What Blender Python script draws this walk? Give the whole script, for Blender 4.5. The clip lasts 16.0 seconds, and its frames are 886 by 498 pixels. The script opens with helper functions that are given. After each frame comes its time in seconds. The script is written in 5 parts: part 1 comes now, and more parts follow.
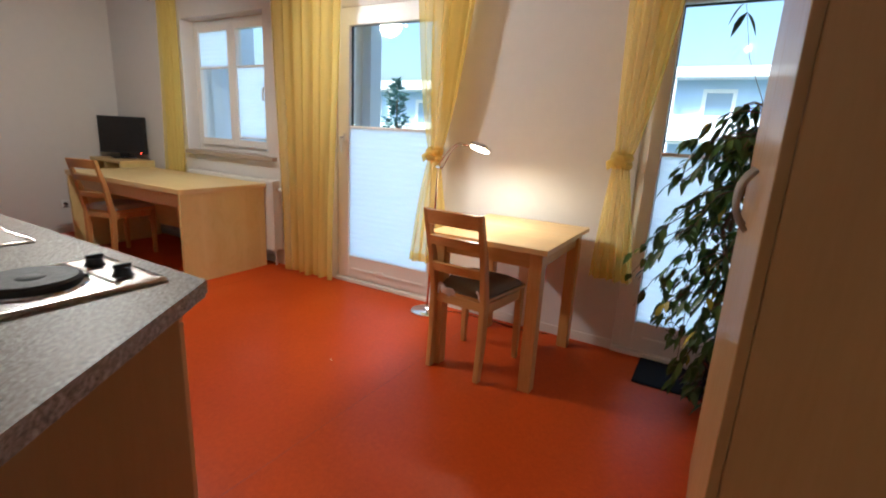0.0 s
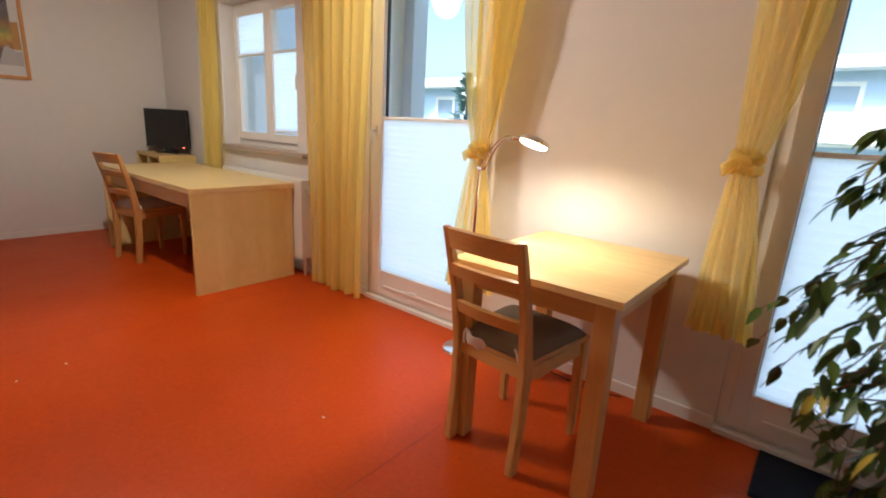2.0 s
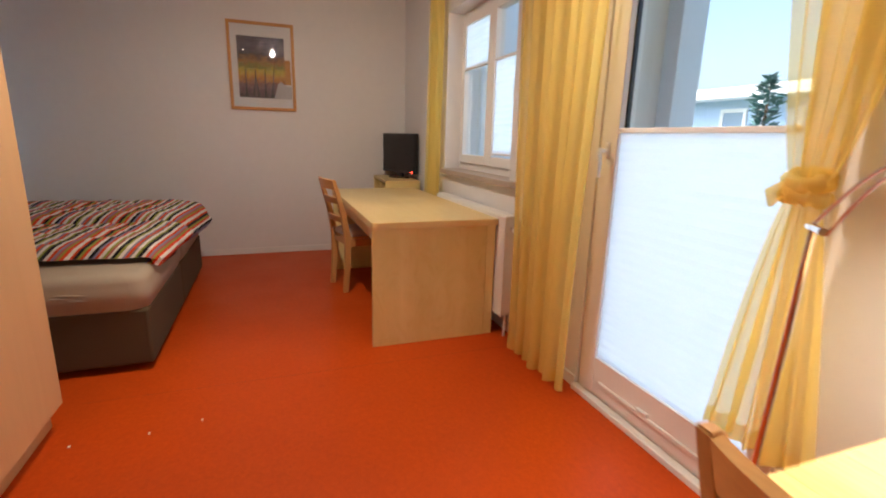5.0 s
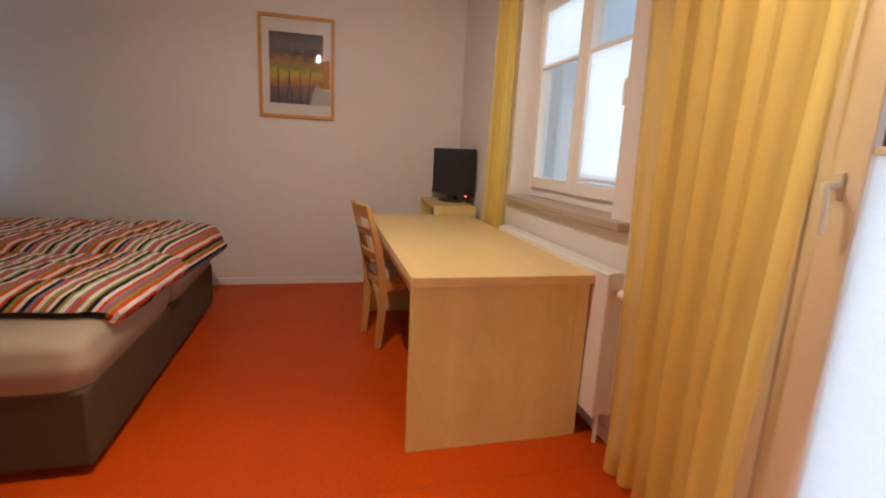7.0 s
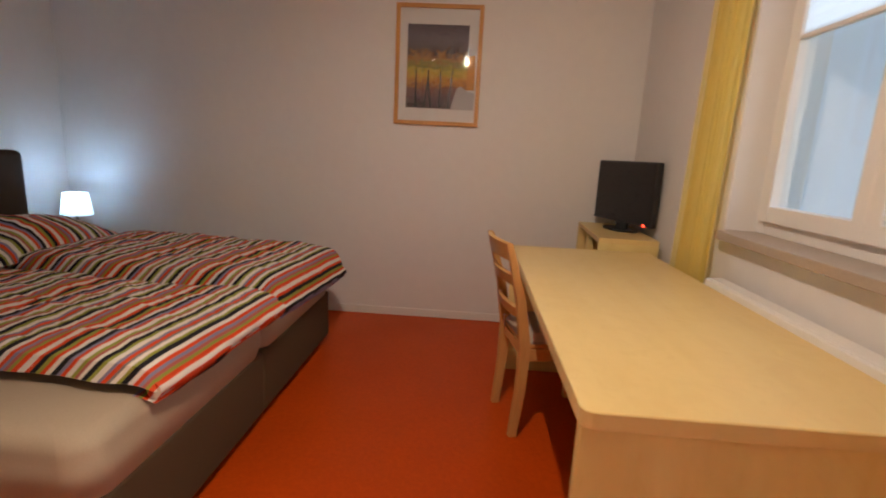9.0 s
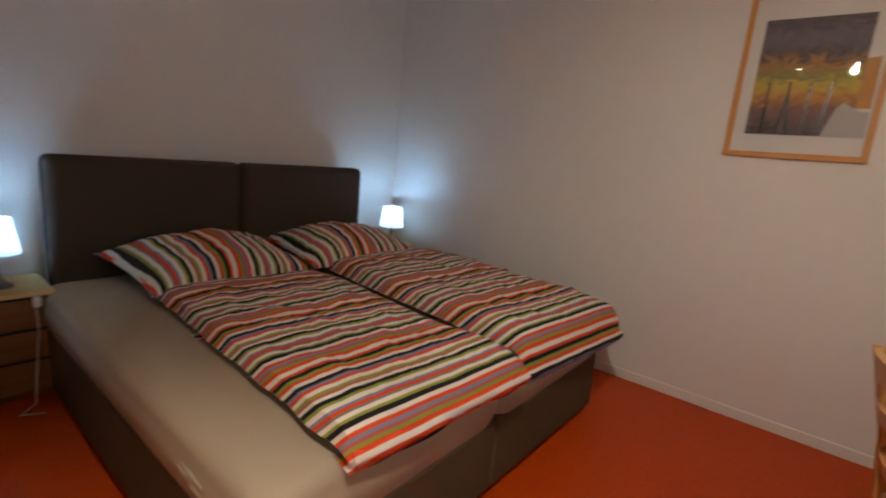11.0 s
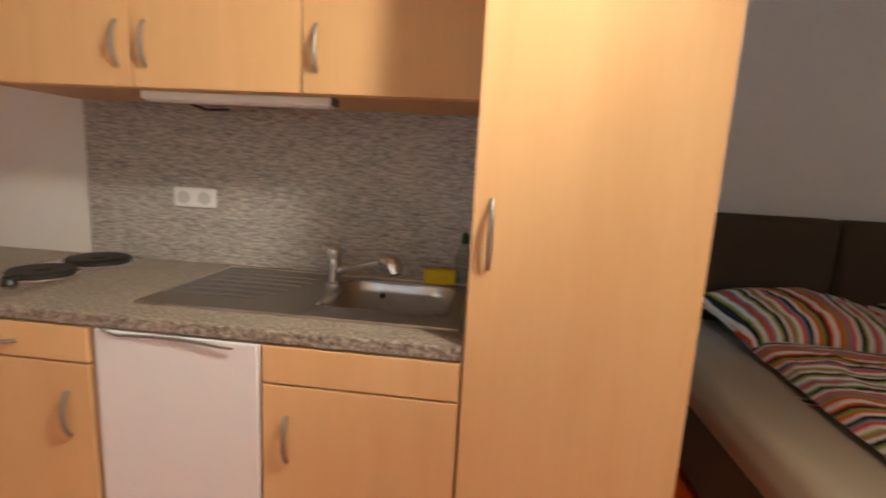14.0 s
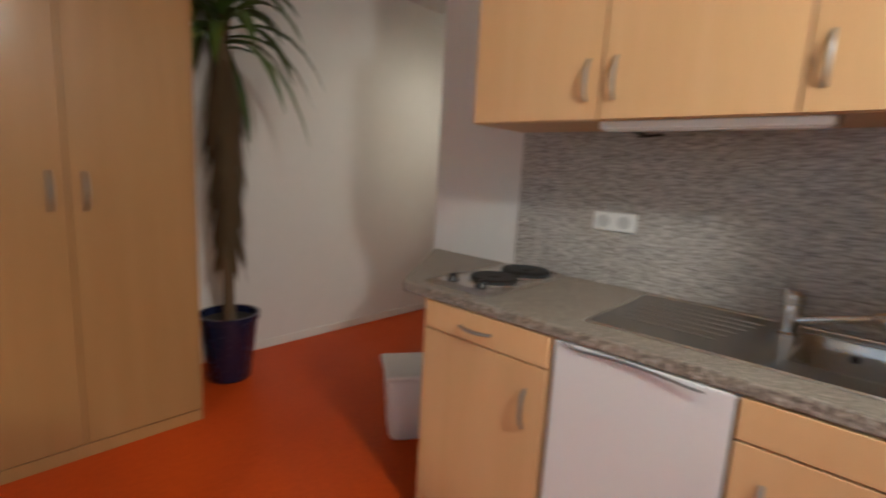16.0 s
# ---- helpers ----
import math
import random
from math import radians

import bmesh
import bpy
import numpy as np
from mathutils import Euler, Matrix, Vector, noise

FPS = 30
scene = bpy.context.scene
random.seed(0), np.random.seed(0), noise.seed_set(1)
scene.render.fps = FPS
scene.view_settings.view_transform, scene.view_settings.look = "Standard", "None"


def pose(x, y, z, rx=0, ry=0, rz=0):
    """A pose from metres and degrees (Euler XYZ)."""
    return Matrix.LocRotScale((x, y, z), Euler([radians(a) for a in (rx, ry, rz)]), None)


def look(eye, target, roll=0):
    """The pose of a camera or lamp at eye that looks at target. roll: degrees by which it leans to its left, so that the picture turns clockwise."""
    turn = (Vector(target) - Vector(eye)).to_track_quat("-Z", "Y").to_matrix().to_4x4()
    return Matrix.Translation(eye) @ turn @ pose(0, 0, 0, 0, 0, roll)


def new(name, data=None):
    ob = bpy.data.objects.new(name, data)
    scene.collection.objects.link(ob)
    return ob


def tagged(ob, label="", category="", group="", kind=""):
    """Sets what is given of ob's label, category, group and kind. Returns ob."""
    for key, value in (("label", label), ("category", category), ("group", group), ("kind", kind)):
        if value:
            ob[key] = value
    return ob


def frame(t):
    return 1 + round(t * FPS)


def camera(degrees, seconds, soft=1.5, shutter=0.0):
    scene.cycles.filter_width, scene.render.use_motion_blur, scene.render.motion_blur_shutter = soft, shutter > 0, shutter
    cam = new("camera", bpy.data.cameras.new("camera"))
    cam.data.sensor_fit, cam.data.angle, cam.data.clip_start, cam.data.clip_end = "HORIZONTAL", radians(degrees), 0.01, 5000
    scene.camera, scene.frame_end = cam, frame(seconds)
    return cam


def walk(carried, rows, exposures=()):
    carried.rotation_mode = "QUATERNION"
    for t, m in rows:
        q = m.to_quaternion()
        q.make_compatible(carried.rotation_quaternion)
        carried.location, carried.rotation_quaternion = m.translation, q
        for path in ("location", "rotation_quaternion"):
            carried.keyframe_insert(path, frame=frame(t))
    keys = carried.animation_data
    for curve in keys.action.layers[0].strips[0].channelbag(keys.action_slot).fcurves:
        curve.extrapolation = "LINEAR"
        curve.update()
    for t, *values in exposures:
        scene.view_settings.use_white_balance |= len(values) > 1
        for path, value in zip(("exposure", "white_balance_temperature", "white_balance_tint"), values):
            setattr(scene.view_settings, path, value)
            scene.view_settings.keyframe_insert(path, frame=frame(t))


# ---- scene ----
cam = camera(86.4, 16.0, soft=1.9, shutter=0.55)
PATH = [
    (0, (5.989, -2.885, 1.247), (5.018, -1.203, 0.769), 3.0),
    (0.5, (5.908, -2.724, 1.246), (4.98, -1.006, 0.815), 2.4),
    (1, (5.824, -2.519, 1.23), (4.989, -0.761, 0.77), 1.7),
    (1.5, (5.788, -2.341, 1.225), (4.725, -0.714, 0.752), 2.6),
    (2, (5.76, -2.187, 1.214), (4.54, -0.682, 0.716), 3.2),
    (2.5, (5.602, -2.034, 1.203), (4.365, -0.543, 0.707), 2.8),
    (3, (5.464, -1.929, 1.21), (4.114, -0.542, 0.707), 1.6),
    (3.5, (5.385, -1.827, 1.224), (3.809, -0.694, 0.739), 0.9),
    (4, (5.322, -1.67, 1.212), (3.567, -0.83, 0.752), 3.5),
    (4.2, (5.303, -1.598, 1.184), (3.53, -0.798, 0.718), 2.8),
    (6.3, (4.593, -1.243, 1.237), (2.705, -0.772, 0.773), 3.9),
    (6.5, (4.524, -1.232, 1.224), (2.637, -0.772, 0.747), 4.2),
    (7, (4.248, -1.193, 1.203), (2.349, -0.709, 0.804), 2.8),
    (7.5, (4.045, -1.179, 1.213), (2.155, -0.677, 0.793), 1.0),
    (8, (3.856, -1.133, 1.216), (1.927, -0.814, 0.795), 2.2),
    (8.2, (3.762, -1.088, 1.227), (1.813, -0.891, 0.822), 2.8),
    (10.3, (3.076, -1.201, 1.222), (1.257, -1.944, 0.851), 4.0),
    (10.5, (3.026, -1.201, 1.256), (1.293, -2.131, 0.896), 5.2),
    (11, (2.962, -1.199, 1.288), (1.432, -2.427, 0.896), 5.4),
    (11.5, (2.975, -1.193, 1.3), (1.652, -2.635, 0.885), 5.6),
    (12, (3.058, -1.203, 1.318), (2.007, -2.856, 0.915), 5.5),
    (12.5, (3.13, -1.223, 1.251), (2.379, -3.048, 0.926), 3.6),
    (13, (3.225, -1.253, 1.255), (2.781, -3.174, 0.918), 3.9),
    (13.5, (3.318, -1.227, 1.265), (3.205, -3.196, 0.93), 3.6),
    (14, (3.38, -1.22, 1.279), (3.59, -3.181, 0.946), 3.1),
    (14.5, (3.458, -1.207, 1.287), (3.981, -3.111, 0.969), 3.0),
    (15, (3.556, -1.183, 1.283), (4.288, -3.019, 0.98), 3.6),
    (15.5, (3.671, -1.151, 1.275), (4.597, -2.903, 1.0), 3.4),
    (16, (3.76, -1.102, 1.282), (5.086, -2.563, 0.955), 3.2),
]
walk(cam, [(t, look(eye, target, roll)) for t, eye, target, roll in PATH],
     [(0.0, 1.26, 5350, 5), (1.5, 1.40, 5800, 8), (4.0, 1.42, 5950, 10), (6.5, 1.45, 6450, 18), (8.0, 1.42, 6700, 18), (11.0, 1.38, 6200, 10),
      (13.0, 1.46, 6350, 7), (14.5, 1.38, 6200, 6), (16.0, 1.20, 5350, 2)])

# ---- world, sun, lamps ----
world = bpy.data.worlds.new("sky")
scene.world = world
world.use_nodes = True
wn = world.node_tree.nodes
sky = wn.new("ShaderNodeTexSky")
sky.sky_type = "NISHITA"
sky.sun_disc = False
sky.sun_elevation = radians(50)
sky.sun_rotation = radians(200)
sky.air_density, sky.dust_density = 1.2, 4.0
world.node_tree.links.new(sky.outputs[0], wn["Background"].inputs[0])
wn["Background"].inputs[1].default_value = 0.15

sun = new("sun", bpy.data.lights.new("sun", "SUN"))
sun.data.energy, sun.data.angle, sun.data.color = 4.0, radians(10), (1.0, 0.95, 0.88)
sun.matrix_world = look((0, 0, 0), (0.22, 0.60, -0.77))
WARM = (1.0, 0.86, 0.69)


def lamp(name, kind, place, target, watts, color, size=0.05, cone=120, blend=0.5):
    d = bpy.data.lights.new(name, kind)
    d.energy, d.color = watts, color
    if kind == "SPOT":
        d.spot_size, d.spot_blend, d.shadow_soft_size = radians(cone), blend, size
    elif kind == "AREA":
        d.shape, d.size = "DISK", size
    else:
        d.shadow_soft_size = size
    o = new(name, d)
    o.matrix_world = look(place, target)
    return o


SPOTS = [(2.68, -1.28), (2.68, -1.41), (2.68, -1.55), (2.68, -1.68)]
AIMS = [(1.5, -0.95, 0.95), (4.8, 0.0, 1.45), (4.6, -2.5, 1.4), (3.6, -1.85, 0.1)]
POWER = [(32, 140), (62, 108), (56, 76), (33, 92)]
SOFT = [0.018, 0.12, 0.11, 0.05]
for (sx, sy), aim, (watts, cone), soft in zip(SPOTS, AIMS, POWER, SOFT):
    lamp("spot_light", "SPOT", (sx, sy, 2.33), aim, watts, WARM, soft, cone, 1.0)
lamp("reading_light", "SPOT", (4.80, -0.43, 1.150), (4.83, -0.46, 0), 10.5, (1.0, 0.85, 0.62), 0.05, 174, 0.75)
lamp("bedside_light", "POINT", (2.64, -4.0, 0.76), (2, -4, 0), 3.4, (0.42, 0.72, 1.0), 0.05)
lamp("bedside_light", "POINT", (0.265, -3.925, 0.78), (0, -4, 0), 3.4, (0.42, 0.72, 1.0), 0.05)


# daylight of the sky behind the three blinds
for x0, x1, z0, z1, y in ((3.44, 4.19, 0.24, 1.23, 0.020), (5.69, 6.48, 0.23, 1.17, 0.020), (1.97, 2.355, 1.13, 1.72, 0.131), (1.42, 1.835, 1.76, 2.05, 0.131)):
    sky_lamp = bpy.data.lights.new("window_daylight", "AREA")
    sky_lamp.shape, sky_lamp.size, sky_lamp.size_y = "RECTANGLE", x1 - x0, z1 - z0
    sky_lamp.energy, sky_lamp.color = 0.56 * (x1 - x0) * (z1 - z0), (0.72, 0.86, 1.0)
    new("window_daylight", sky_lamp).matrix_world = look(((x0 + x1) / 2, y, (z0 + z1) / 2), ((x0 + x1) / 2, -1, (z0 + z1) / 2))
# added warm fill from the corridor, evens out the east wall
lamp("corridor_fill", "SPOT", (5.75, -4.75, 2.40), (6.75, -3.5, 1.3), 27, (1.0, 0.80, 0.56), 0.30, 74, 1.0)


# ---- materials ----
def mat(name):
    m = bpy.data.materials.new(name)
    m.use_nodes = True
    n = m.node_tree.nodes
    return m, n, m.node_tree.links, n["Principled BSDF"]


def coords(n, l, scale=(1, 1, 1), kind="Object", turn=(0, 0, 0)):
    c, mp = n.new("ShaderNodeTexCoord"), n.new("ShaderNodeMapping")
    mp.inputs["Scale"].default_value = scale
    mp.inputs["Rotation"].default_value = [radians(a) for a in turn]
    l.new(c.outputs[kind], mp.inputs[0])
    return mp.outputs[0]


def noise_tex(n, l, vec, scale, detail=4, rough=0.55, distort=0.0):
    t = n.new("ShaderNodeTexNoise")
    t.inputs["Scale"].default_value, t.inputs["Detail"].default_value = scale, detail
    t.inputs["Roughness"].default_value, t.inputs["Distortion"].default_value = rough, distort
    if vec is not None:
        l.new(vec, t.inputs["Vector"])
    return t.outputs[0]


def ramp(n, l, fac, stops, mode="LINEAR"):
    r = n.new("ShaderNodeValToRGB")
    r.color_ramp.interpolation = mode
    e = r.color_ramp.elements
    while len(e) < len(stops):
        e.new(0.5)
    for k, (p, c) in zip(e, stops):
        k.position, k.color = p, (*c, 1)
    l.new(fac, r.inputs[0])
    return r.outputs[0]


def mix(n, l, fac, a, b, kind="MIX"):
    m = n.new("ShaderNodeMix")
    m.data_type, m.blend_type = "RGBA", kind
    for sock, v in ((m.inputs[0], fac), (m.inputs[6], a), (m.inputs[7], b)):
        if isinstance(v, (int, float)):
            sock.default_value = v
        elif isinstance(v, tuple):
            sock.default_value = (*v, 1)
        else:
            l.new(v, sock)
    return m.outputs[2]


def bump(n, l, height, p, strength=0.2, dist=0.002):
    b = n.new("ShaderNodeBump")
    b.inputs["Strength"].default_value, b.inputs["Distance"].default_value = strength, dist
    l.new(height, b.inputs["Height"])
    l.new(b.outputs[0], p.inputs["Normal"])


def plain(name, col, rough=0.5, metal=0.0, vary=0.12, grain=60, bumpy=0.05, coat=0.0):
    """Paint, plastic or metal with slight unevenness in tone and gloss."""
    m, n, l, p = mat(name)
    v = coords(n, l)
    big, small = noise_tex(n, l, v, 3.0, 3), noise_tex(n, l, v, grain, 4)
    dark = tuple(c * (1 - vary) for c in col)
    c1 = mix(n, l, big, dark, col)
    c2 = mix(n, l, small, c1, tuple(min(1, c * (1 + vary * 0.5)) for c in col))
    l.new(c2, p.inputs["Base Color"])
    r = ramp(n, l, small, [(0.3, (rough * 0.85,) * 3), (0.7, (min(1, rough * 1.15),) * 3)])
    l.new(r, p.inputs["Roughness"])
    p.inputs["Metallic"].default_value = metal
    p.inputs["Coat Weight"].default_value = coat
    if bumpy:
        bump(n, l, small, p, bumpy)
    return m


def wood(name, light, dark, axis="Z", rough=0.42, scale=1.0, rings=2.2, fleck=0.35, coat=0.0, cloud=0.0):
    """Grain stretched along one axis, with broad bands and fine pores; each piece differs a little."""
    m, n, l, p = mat(name)
    s = {"X": (0.6, 9, 9), "Y": (9, 0.6, 9), "Z": (9, 9, 0.6)}[axis]
    v = coords(n, l, tuple(a * scale for a in s))
    info = n.new("ShaderNodeObjectInfo")
    add = n.new("ShaderNodeVectorMath")
    add.operation = "ADD"
    sc = n.new("ShaderNodeVectorMath")
    sc.operation = "SCALE"
    sc.inputs[0].default_value = (17, 23, 11)
    l.new(info.outputs["Random"], sc.inputs["Scale"])
    l.new(v, add.inputs[0])
    l.new(sc.outputs[0], add.inputs[1])
    v = add.outputs[0]
    band = noise_tex(n, l, v, rings * 0.5, 3, 0.5, 0.8)
    fine = noise_tex(n, l, v, rings * 7, 6, 0.65, 0.2)
    c = ramp(n, l, band, [(0.30, dark), (0.52, tuple((a + b) / 2 for a, b in zip(light, dark))), (0.72, light)])
    c = mix(n, l, fleck, c, ramp(n, l, fine, [(0.35, dark), (0.6, light)]))
    if cloud:
        patch = noise_tex(n, l, coords(n, l, (1, 1, 0.6)), 7.0, 5, 0.65, 1.5)
        c = mix(n, l, cloud, c, ramp(n, l, patch, [(0.36, dark), (0.50, light), (0.60, tuple(min(1, a * 1.05) for a in light)), (0.68, dark)]))
    hue = n.new("ShaderNodeHueSaturation")
    val = n.new("ShaderNodeMath")
    val.operation = "MULTIPLY_ADD"
    val.inputs[1].default_value, val.inputs[2].default_value = 0.14, 0.93
    l.new(info.outputs["Random"], val.inputs[0])
    l.new(val.outputs[0], hue.inputs["Value"])
    l.new(c, hue.inputs["Color"])
    l.new(hue.outputs[0], p.inputs["Base Color"])
    l.new(ramp(n, l, fine, [(0.3, (rough * 0.8,) * 3), (0.7, (rough * 1.2,) * 3)]), p.inputs["Roughness"])
    p.inputs["Coat Weight"].default_value, p.inputs["Coat Roughness"].default_value = coat, 0.14
    p.inputs["Specular IOR Level"].default_value = 0.3
    bump(n, l, fine, p, 0.06, 0.001)
    return m


def cloth(name, col, weave=700, rough=0.9, vary=0.2, through_light=0.0, sheer=0.0, nap=0.0):
    m, n, l, p = mat(name)
    v = coords(n, l)
    big, small = noise_tex(n, l, v, 5, 3), noise_tex(n, l, v, weave * 0.25, 3)
    c = mix(n, l, big, tuple(a * (1 - vary) for a in col), col)
    c = mix(n, l, small, c, tuple(min(1, a * 1.12) for a in col))
    l.new(c, p.inputs["Base Color"])
    p.inputs["Roughness"].default_value = rough
    p.inputs["Sheen Weight"].default_value = nap
    p.inputs["Specular IOR Level"].default_value = 0.2
    bump(n, l, small, p, 0.25, 0.001)
    if through_light:
        t, mx = n.new("ShaderNodeBsdfTranslucent"), n.new("ShaderNodeMixShader")
        l.new(c, t.inputs[0])
        mx.inputs[0].default_value = through_light
        l.new(p.outputs[0], mx.inputs[1])
        l.new(t.outputs[0], mx.inputs[2])
        out = mx.outputs[0]
        if sheer:
            tr, m2 = n.new("ShaderNodeBsdfTransparent"), n.new("ShaderNodeMixShader")
            tr.inputs[0].default_value = (1.0, 0.95, 0.75, 1)
            m2.inputs[0].default_value = sheer
            l.new(out, m2.inputs[1])
            l.new(tr.outputs[0], m2.inputs[2])
            out = m2.outputs[0]
        l.new(out, n["Material Output"].inputs[0])
    return m


def wall_paint(name, col):
    m, n, l, p = mat(name)
    v = coords(n, l)
    big, chip, fine = noise_tex(n, l, v, 0.8, 4), noise_tex(n, l, v, 70, 5, 0.6), noise_tex(n, l, v, 14, 4)
    c = mix(n, l, big, tuple(a * 0.95 for a in col), col)
    c = mix(n, l, 0.06, c, fine, "MULTIPLY")
    l.new(c, p.inputs["Base Color"])
    p.inputs["Roughness"].default_value = 0.88
    bump(n, l, chip, p, 0.35, 0.002)
    return m


WALL = wall_paint("wall_paint", (0.80, 0.77, 0.74))
CEIL = wall_paint("ceiling_paint", (0.84, 0.83, 0.81))
OUTWALL = wall_paint("outside_render", (0.84, 0.88, 0.94))

LINO, n, l, p = mat("red_linoleum")
v = coords(n, l)
a, b, c3 = noise_tex(n, l, v, 1.3, 5, 0.6), noise_tex(n, l, v, 45, 5, 0.7, 0.6), noise_tex(n, l, v, 260, 3)
c = ramp(n, l, b, [(0.25, (0.46, 0.052, 0.0024)), (0.55, (0.55, 0.066, 0.0028)), (0.8, (0.61, 0.086, 0.004))])
c = mix(n, l, ramp(n, l, a, [(0.35, (0, 0, 0)), (0.75, (0.35, 0.35, 0.35))]), c, (0.41, 0.044, 0.003))
l.new(c, p.inputs["Base Color"])
l.new(ramp(n, l, a, [(0.3, (0.34,) * 3), (0.7, (0.46,) * 3)]), p.inputs["Roughness"])
p.inputs["Specular IOR Level"].default_value = 0.17
bump(n, l, c3, p, 0.05, 0.001)

BIRCH = wood("birch_laminate", (0.80, 0.61, 0.28), (0.73, 0.52, 0.21), "X", 0.38, 0.5, fleck=0.18, cloud=0.22)
BIRCH_UP = wood("birch_laminate_upright", (0.81, 0.65, 0.285), (0.72, 0.535, 0.20), "Z", 0.42, 0.45, fleck=0.12, cloud=0.32)
PINE = wood("lacquered_pine", (0.66, 0.37, 0.13), (0.50, 0.25, 0.075), "Z", 0.38, 1.0, 2.6, coat=0.15)
PINE_X = wood("lacquered_pine_across", (0.66, 0.37, 0.13), (0.50, 0.25, 0.075), "X", 0.38, 1.0, 2.6, coat=0.15)
TABLEWOOD = wood("oiled_pine_top", (0.76, 0.52, 0.23), (0.57, 0.34, 0.125), "X", 0.36, 0.9, 2.4, fleck=0.45, coat=0.15)
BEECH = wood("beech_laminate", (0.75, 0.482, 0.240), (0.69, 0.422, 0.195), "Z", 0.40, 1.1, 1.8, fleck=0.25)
# darker beech: shade on wardrobe and end panel is put into the colour
BEECH_SHADED = wood("beech_shaded", (0.44, 0.25, 0.10), (0.37, 0.20, 0.072), "Z", 0.40, 1.0, 1.8, fleck=0.25, coat=0.15)
WALNUT = wood("brown_drawer_wood", (0.30, 0.15, 0.065), (0.18, 0.085, 0.035), "X", 0.45)
FRAMEWOOD = wood("picture_frame_wood", (0.62, 0.31, 0.10), (0.48, 0.22, 0.06), "Z", 0.4)
WHITE = plain("white_lacquer", (0.78, 0.76, 0.72), 0.35, vary=0.05)
WINFRAME = plain("white_window_frame", (0.84, 0.81, 0.77), 0.38, vary=0.05)
PLASTIC_W = plain("white_plastic", (0.80, 0.80, 0.78), 0.35, vary=0.04)
ENAMEL = plain("white_fridge_enamel", (0.80, 0.80, 0.80), 0.30, vary=0.03, grain=300, bumpy=0.0, coat=0.2)
STEEL = plain("brushed_steel", (0.68, 0.65, 0.61), 0.27, 1.0, 0.06, 500, 0.0)
STEEL_DARK = plain("dull_steel_sheet", (0.36, 0.335, 0.30), 0.34, 1.0, 0.10, 400, 0.0)
STEEL_BOWL = plain("satin_steel_bowl", (0.66, 0.62, 0.57), 0.30, 1.0, 0.06, 300, 0.0)
CHROME = plain("chrome", (0.75, 0.75, 0.75), 0.10, 1.0, 0.05, 60, 0)
NICKEL = plain("satin_nickel", (0.38, 0.36, 0.33), 0.55, 1.0, 0.1)
GREYSTRIP = plain("dark_grey_plastic", (0.14, 0.135, 0.13), 0.5)
BLACK = plain("black_plastic", (0.015, 0.015, 0.016), 0.35)
SCREEN = plain("black_screen", (0.006, 0.006, 0.008), 0.3, vary=0.02, bumpy=0)
IRON = plain("cast_iron_plate", (0.025, 0.023, 0.022), 0.6, 0.3, 0.3, 90, 0.2)
DARKGAP = plain("dark_gap", (0.03, 0.022, 0.016), 0.8)
BLUEPOT = plain("dark_blue_glaze", (0.012, 0.016, 0.05), 0.25, vary=0.2, coat=0.4)
SOIL = plain("soil", (0.03, 0.02, 0.012), 0.95, vary=0.5, grain=50, bumpy=1.0)
YELLOW = plain("yellow_sponge_foam", (0.75, 0.55, 0.03), 0.95, vary=0.2, grain=150, bumpy=0.8)
GREEN = plain("green_scourer", (0.03, 0.10, 0.05), 0.95, vary=0.3, grain=200, bumpy=0.8)
RADIATOR = plain("white_radiator_enamel", (0.82, 0.80, 0.76), 0.35, vary=0.04)
STONE = plain("sill_stone", (0.42, 0.34, 0.27), 0.35, vary=0.35, grain=90)
TAUPE = cloth("taupe_bed_sheet", (0.39, 0.312, 0.222), vary=0.08)
BEDBASE = cloth("grey_brown_bed_fabric", (0.100, 0.070, 0.038), vary=0.15)
HEADFAB = cloth("dark_brown_headboard_fabric", (0.068, 0.050, 0.036), vary=0.15)
CUSHION = cloth("grey_seat_cushion", (0.20, 0.148, 0.098), vary=0.2)
CUSHION_W = cloth("cream_seat_cushion", (0.55, 0.46, 0.36), vary=0.25)
TAPE = cloth("white_cotton_ties", (0.75, 0.73, 0.70))
MATFAB = cloth("black_mat_fabric", (0.012, 0.013, 0.018), weave=200)
CURTAIN = cloth("yellow_sheer_curtain", (0.96, 0.78, 0.29), vary=0.06, through_light=0.55, sheer=0.40)
BLIND = cloth("white_pleated_blind", (0.90, 0.92, 0.95), vary=0.03, through_light=0.85)
SHADE = cloth("white_lamp_shade", (0.85, 0.87, 0.9), vary=0.03, through_light=0.6)

GRANITE, n, l, p = mat("granite_look_worktop")
v = coords(n, l, (1, 1.6, 1))
a, b = noise_tex(n, l, v, 105, 5, 0.75, 0.4), noise_tex(n, l, v, 9, 4)
c = ramp(n, l, a, [(0.34, (0.022, 0.018, 0.014)), (0.42, (0.12, 0.098, 0.078)), (0.53, (0.36, 0.31, 0.25)), (0.65, (0.70, 0.64, 0.55))])
c = mix(n, l, 0.25, c, ramp(n, l, b, [(0.3, (0.11, 0.09, 0.075)), (0.7, (0.24, 0.205, 0.175))]))
l.new(c, p.inputs["Base Color"])
p.inputs["Roughness"].default_value = 0.48
p.inputs["Specular IOR Level"].default_value = 0.28
bump(n, l, a, p, 0.08, 0.001)

